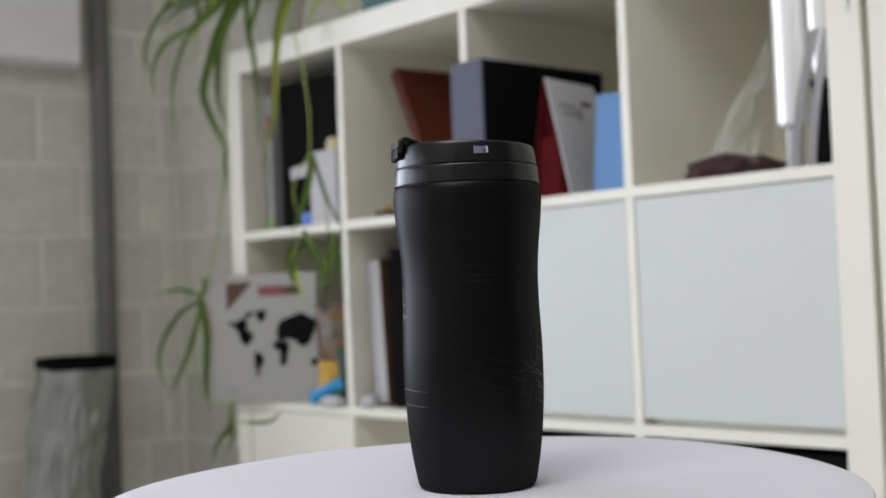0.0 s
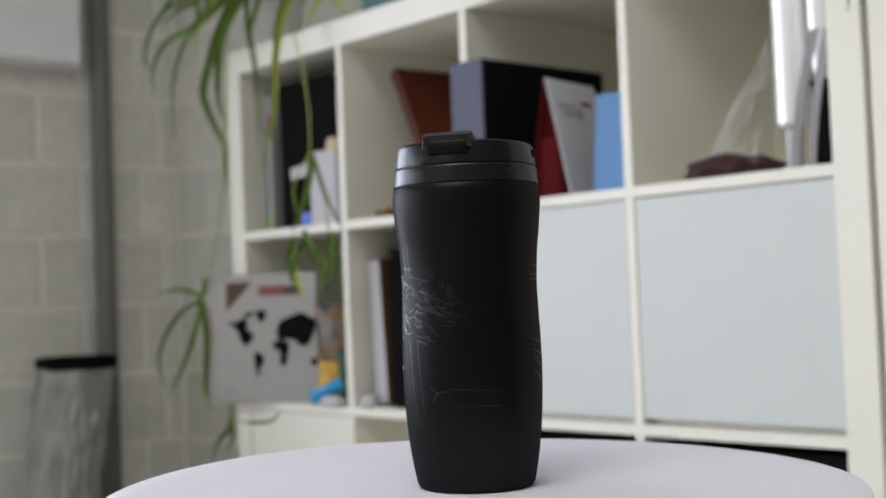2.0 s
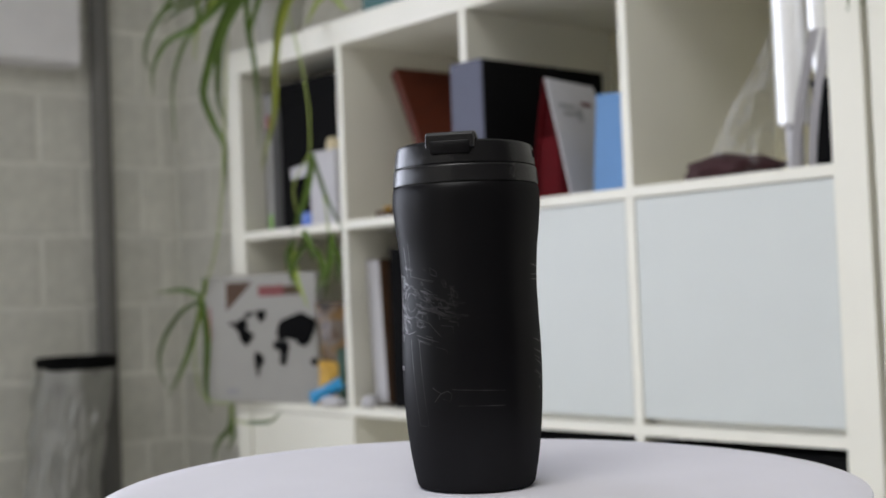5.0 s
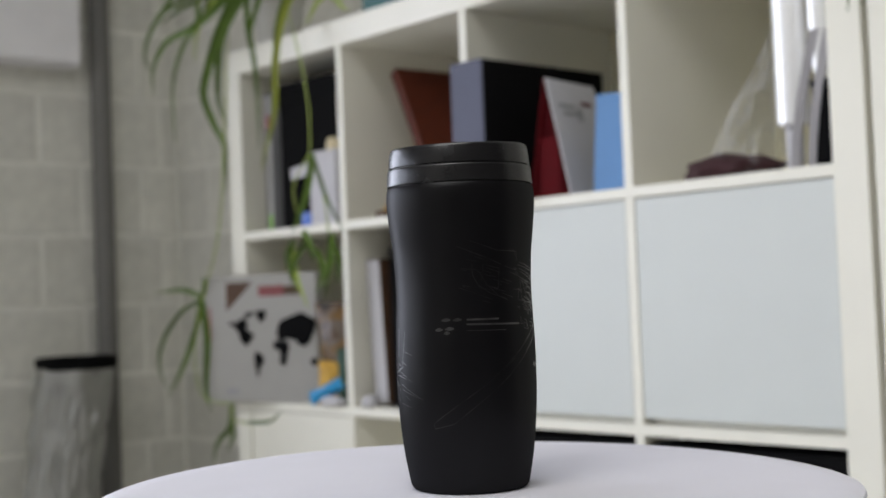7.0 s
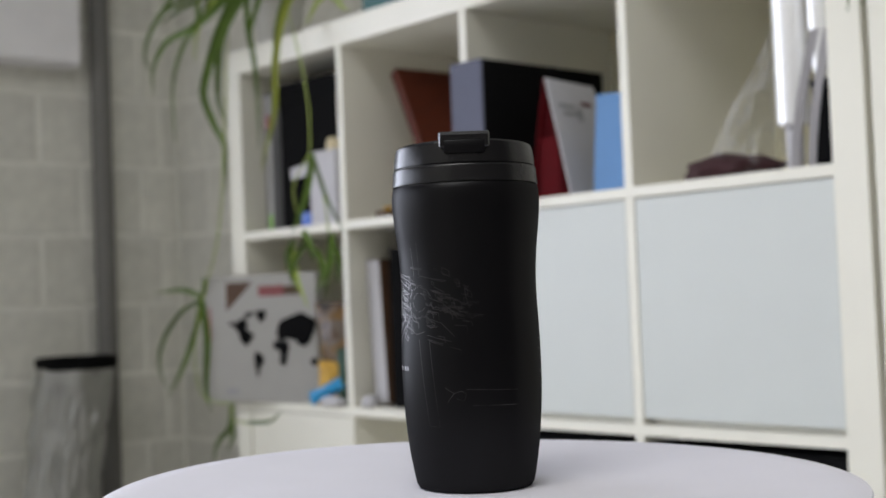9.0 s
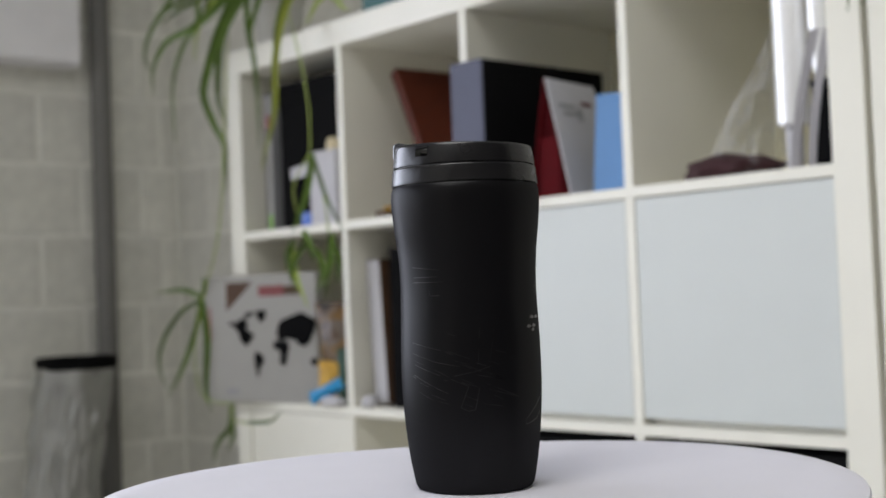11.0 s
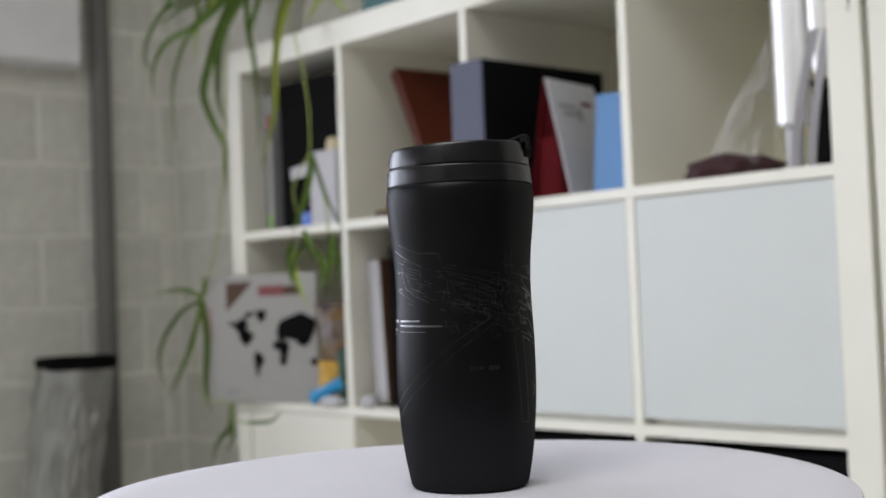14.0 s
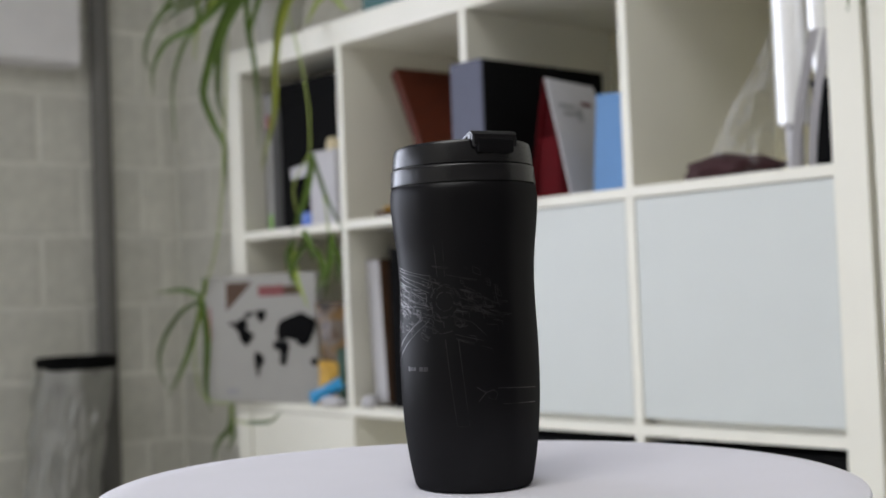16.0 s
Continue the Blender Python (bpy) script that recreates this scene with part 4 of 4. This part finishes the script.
def groove(bm, width, *points):
    prev_a, line = None, []
    for a, z in points:
        if prev_a is not None:
            a = prev_a + (a - prev_a + 180) % 360 - 180
        line.append((a, z / 1000))
        prev_a = a
    w = width / 2000
    for (a0, z0), (a1, z1) in zip(line, line[1:]):
        da, dz = radians(a1 - a0) * 0.039, z1 - z0
        n = max(1, int(math.hypot(da, dz) / 0.0012))
        size = math.hypot(da, dz)
        na, nz = -dz / size, da / size
        prev = None
        for i in range(n + 1):
            a, z = a0 + (a1 - a0) * i / n, z0 + dz * i / n
            row = []
            for s in (-1, 1):
                zz = z + s * w * nz
                aa = radians(a + FRONT) + s * w * na / 0.039
                r = side_radius(zz) + 0.00006
                row.append(bm.verts.new((r * math.cos(aa), r * math.sin(aa), zz)))
            if prev:
                bm.faces.new((prev[0], prev[1], row[1], row[0]))
            prev = row


groove(drawing, 0.34, (234.8, 84.2), (241.8, 37.2))
groove(drawing, 0.34, (245.5, 83.9), (251.9, 36.9))
groove(drawing, 0.34, (241.8, 37.2), (251.9, 36.9))
groove(drawing, 0.34, (227.8, 135.7), (229.2, 118.5))
groove(drawing, 0.34, (235.3, 137.9), (235.7, 118.3))
groove(drawing, 0.34, (213.9, 95.5), (178.7, 81.4))
groove(drawing, 0.34, (205.8, 87.7), (180.7, 76.4))
groove(drawing, 0.34, (178.3, 116.7), (200.6, 113.1), (199.4, 101.9), (179.5, 104.1), (178.3, 116.7))
groove(drawing, 0.34, (188.3, 111.8), (198.3, 110.9), (198.1, 107.9), (188.1, 108.6), (188.3, 111.8))
groove(drawing, 0.34, (174.9, 123.7), (210.9, 119.0), (230.8, 114.5))
groove(drawing, 0.34, (177.1, 121.6), (217.0, 114.4))
groove(drawing, 0.34, (201.8, 110.6), (218.6, 106.5), (216.3, 101.6), (202.6, 103.1))
groove(drawing, 0.34, (247.0, 107.0), (257.8, 104.3), (267.1, 99.1))
groove(drawing, 0.34, (248.5, 102.1), (265.3, 101.0))
groove(drawing, 0.34, (240.9, 96.8), (257.0, 93.3), (267.8, 85.9))
groove(drawing, 0.34, (243.0, 87.0), (265.6, 83.0))
groove(drawing, 0.34, (236.8, 119.5), (253.1, 117.1))
groove(drawing, 0.34, (244.4, 95.5), (251.5, 93.4), (247.7, 90.5), (243.4, 92.5), (244.4, 95.5))
groove(drawing, 0.34, (223.9, 90.5), (231.3, 87.3), (241.4, 88.9))
groove(drawing, 0.34, (213.2, 120.2), (222.5, 119.3), (220.0, 113.2), (213.8, 114.6))
groove(drawing, 0.34, (251.0, 113.0), (260.1, 110.1), (255.1, 105.6))
groove(mark, 0.34, (258.4, 58.2), (265.7, 55.0), (259.8, 50.4))
groove(mark, 0.34, (265.7, 55.0), (271.8, 56.4), (275.4, 54.6), (273.6, 51.0), (267.6, 52.1))
groove(mark, 0.34, (276.0, 57.2), (318.4, 55.8))
groove(mark, 0.34, (280.1, 48.4), (318.4, 47.7))
for a0, a1, w in ((194.4, 197.6, 2.6), (198.4, 200.8, 1.9), (201.6, 204.9, 1.9), (209.0, 213.2, 2.4), (214.0, 218.4, 2.4)):
    groove(caption, w, (a0, 68.3), (a1, 68.4))
groove(drawing, 0.34, (129.4, 131.5), (156.3, 124.2))
groove(drawing, 0.34, (129.9, 137.2), (151.7, 132.0), (172.7, 131.0), (173.7, 126.1))
groove(drawing, 0.34, (177.4, 125.0), (201.7, 121.6), (223.9, 118.8))
groove(drawing, 0.34, (178.9, 120.0), (199.5, 115.5), (221.4, 109.7))
groove(drawing, 0.34, (181.0, 115.7), (187.8, 106.3), (196.9, 102.6), (175.9, 104.4))
groove(drawing, 0.34, (185.4, 113.7), (196.4, 110.7), (196.0, 103.4))
groove(drawing, 0.34, (201.0, 110.6), (211.7, 106.9), (209.7, 104.3))
groove(drawing, 0.34, (206.1, 104.6), (224.7, 101.7))
groove(drawing, 0.34, (222.0, 120.1), (225.3, 110.2))
groove(drawing, 0.34, (214.8, 97.0), (186.8, 84.4), (145.7, 63.5))
groove(drawing, 0.34, (220.2, 94.5), (188.4, 79.5), (148.1, 57.4))
groove(drawing, 0.34, (137.5, 119.9), (143.0, 113.5), (152.9, 107.1), (162.4, 104.4))
groove(drawing, 0.34, (141.0, 124.2), (154.5, 122.0), (153.2, 111.0), (141.7, 112.9))
groove(drawing, 0.34, (176.3, 111.5), (174.2, 104.2))
groove(drawing, 0.34, (183.3, 124.8), (190.7, 122.7), (188.7, 121.0))
groove(drawing, 0.34, (214.2, 116.6), (223.7, 114.6), (219.6, 112.2))
for a, z, w in ((108.9, 94.9, 3.6), (118.0, 94.9, 3.4), (103.0, 89.8, 3.0), (111.6, 90.1, 3.6), (109.5, 87.8, 2.4)):  # leaf-shaped emblem pieces
    groove(logo, 1.0, (a - w, z - 0.3), (a - 0.5 * w, z))
    groove(logo, 1.9, (a - 0.5 * w, z), (a + 0.5 * w, z + 0.1))
    groove(logo, 1.0, (a + 0.5 * w, z + 0.1), (a + w, z - 0.1))
groove(logo, 1.0, (125.4, 94.8), (152.2, 94.7))
groove(logo, 1.0, (125.3, 92.3), (173.5, 91.6))
groove(logo, 0.28, (125.2, 88.9), (158.7, 88.6))
groove(drawing, 0.34, (168.1, 73.8), (140.4, 60.1), (95.0, 39.0), (95.9, 36.3), (112.6, 38.8), (139.9, 52.9), (162.0, 64.3))
groove(drawing, 0.34, (120.2, 134.3), (138.9, 129.1), (156.7, 124.0))
groove(drawing, 0.34, (131.1, 124.7), (131.6, 118.6), (136.0, 113.0), (146.7, 108.4), (161.2, 105.4))
groove(drawing, 0.34, (140.4, 124.4), (138.9, 115.7))
groove(drawing, 0.34, (151.7, 131.4), (170.2, 131.7), (172.1, 128.6))
groove(drawing, 0.34, (355.5, 124.2), (22.5, 122.2))
groove(drawing, 0.34, (356.5, 118.5), (20.7, 118.5))
groove(drawing, 0.34, (355.6, 115.8), (26.5, 115.6))
groove(drawing, 0.34, (13.0, 111.4), (13.4, 108.3), (22.5, 108.3))
groove(drawing, 0.34, (353.6, 82.9), (22.5, 78.7))
groove(drawing, 0.34, (353.0, 77.2), (19.7, 72.0), (37.4, 69.9))
groove(drawing, 0.34, (355.4, 71.0), (21.7, 65.0))
groove(drawing, 0.34, (354.5, 65.4), (27.7, 55.3))
groove(drawing, 0.34, (50.6, 71.4), (58.6, 69.8))
groove(drawing, 0.34, (50.3, 65.1), (73.1, 62.1))
groove(drawing, 0.34, (58.8, 60.1), (86.5, 52.0), (60.4, 57.0))
groove(drawing, 0.34, (44.3, 59.2), (37.5, 47.7), (43.2, 45.8), (48.9, 46.4), (52.5, 57.8))
groove(drawing, 0.34, (54.3, 90.4), (52.5, 72.3))
groove(drawing, 0.34, (65.8, 88.9), (61.3, 70.9))
groove(drawing, 0.34, (32.9, 64.7), (50.4, 66.9), (62.9, 69.7))
rnd = random.Random(4)
for rr, n, gap in ((5.0, 22, 5), (8.0, 26, 3), (8.8, 26, 4)):  # rotor hub, in broken rings
    ring = [(235 + rr * (1 + 0.06 * rnd.random()) / 0.68 * math.cos(2 * math.pi * k / n), 105 + rr * (1 + 0.06 * rnd.random()) * math.sin(2 * math.pi * k / n)) for k in range(n + 1)]
    for k in range(n):
        if k % gap:
            groove(drawing, 0.28, ring[k], ring[k + 1])
for k in range(120):  # panels, struts and fittings round the hub
    a, z = rnd.choice((rnd.uniform(172, 226), rnd.uniform(240, 278))), rnd.gauss(104, 9)
    w, h, sk = rnd.uniform(2, 10), rnd.uniform(0.8, 4.0), -0.14 * rnd.uniform(0.4, 1.6)
    if k % 3 == 0:
        groove(drawing, 0.31, (a, z), (a + w, z + sk * w), (a + w + 0.6, z + sk * w - h))
    elif k % 3 == 1:
        groove(drawing, 0.28, (a, z), (a + 1.6 * w, z + 1.6 * sk * w))
        groove(drawing, 0.25, (a + 1, z - 0.7), (a + 1.5 * w, z + 1.6 * sk * w - 0.7))
    else:
        groove(drawing, 0.28, (a, z), (a + 0.6 * w, z + sk * w), (a + 0.6 * w + 0.8, z + sk * w - h), (a + 0.4, z - h * 1.1), (a, z))
for k in range(26):  # gun and fuselage lines ahead of the hub
    a, z = rnd.uniform(120, 176), rnd.gauss(118, 6)
    w = rnd.uniform(4, 14)
    groove(drawing, 0.25, (a, z), (a + w, z - 0.16 * w * rnd.uniform(0.6, 1.6)))
for k in range(30):  # wing and tail strokes on the far side
    a, z = rnd.uniform(-12, 70), rnd.gauss(66, 9)
    w = rnd.uniform(4, 18)
    groove(drawing, 0.25, (a, z), (a + w, z - 0.22 * w * rnd.uniform(0.5, 1.5)))
tagged(part("engraved_drawing", drawing, "engrave_faint", mug, "faint silvery line drawing of rotor and blades"), kind="stuff")
part("engraved_logo", logo, "engrave", mug, "row of small engraved bars")
part("engraved_mark", mark, "engrave", mug, "small engraved emblem shape")
part("engraved_caption", caption, "engrave_faint", mug, "short engraved caption bars")

# ---- concrete blocks of the two walls ----
COURSE, BASE, JOINT = 0.1905, 0.017, 0.014


def block_mesh(length):
    bm = box(-length / 2, length / 2, -0.004, 0.004, -(COURSE - JOINT) / 2, (COURSE - JOINT) / 2, 0.0025)
    me = bpy.data.meshes.new("block")
    bm.to_mesh(me)
    bm.free()
    me.materials.append(M["block"])
    return me


def lay(wall_ob, joints, place):
    """Courses of blocks; the upright joints of even and odd courses in turn."""
    cache = {}
    for k in range(15):
        for a, b in zip(joints[k % 2], joints[k % 2][1:]):
            n = round(b - a - JOINT, 3)
            if n not in cache:
                cache[n] = block_mesh(n)
            ob = new("block", cache[n])
            ob.parent = wall_ob
            ob.matrix_local = place((a + b) / 2, BASE + COURSE * (k + 0.5))


lay(wall_west, ((-0.24, 0.100, 0.280, 0.395), (-0.24, -0.018, 0.343, 0.395)), lambda s, z: pose(X0, s, z, 0, 0, 90))
lay(wall_north, ((-0.905, -0.745, -0.385, -0.025, 0.335), (-0.905, -0.565, -0.205, 0.155, 0.450)), lambda s, z: pose(s, Y1, z))


# ---- turning ----
def motions():
    coefficients = (7.2685, -6.5845, 10.2656, -17.8152, 16.1541, -5.5812)
    offset = 0.0023 * Vector((math.cos(radians(FRONT + 70)), math.sin(radians(FRONT + 70)), 0))
    board_tilt, mug_tilt = pose(0, 0, 0, 0.16, 0.58, 0), pose(0, 0, 0, -0.08, 0.1, 0)
    disc_rows, mug_rows = [], []
    for i in range(65):
        t = 0.25 * i
        turns = sum(c * (t / 16) ** (k + 1) for k, c in enumerate(coefficients))
        spin = Matrix.Rotation(-2 * math.pi * turns, 4, "Z")
        disc_rows.append((t, Matrix.Translation(AXIS) @ board_tilt @ spin))
        mug_rows.append((t, Matrix.Translation(AXIS) @ mug_tilt @ spin @ Matrix.Translation(offset)))
    walk(disc, disc_rows)
    walk(mug, mug_rows)


motions()
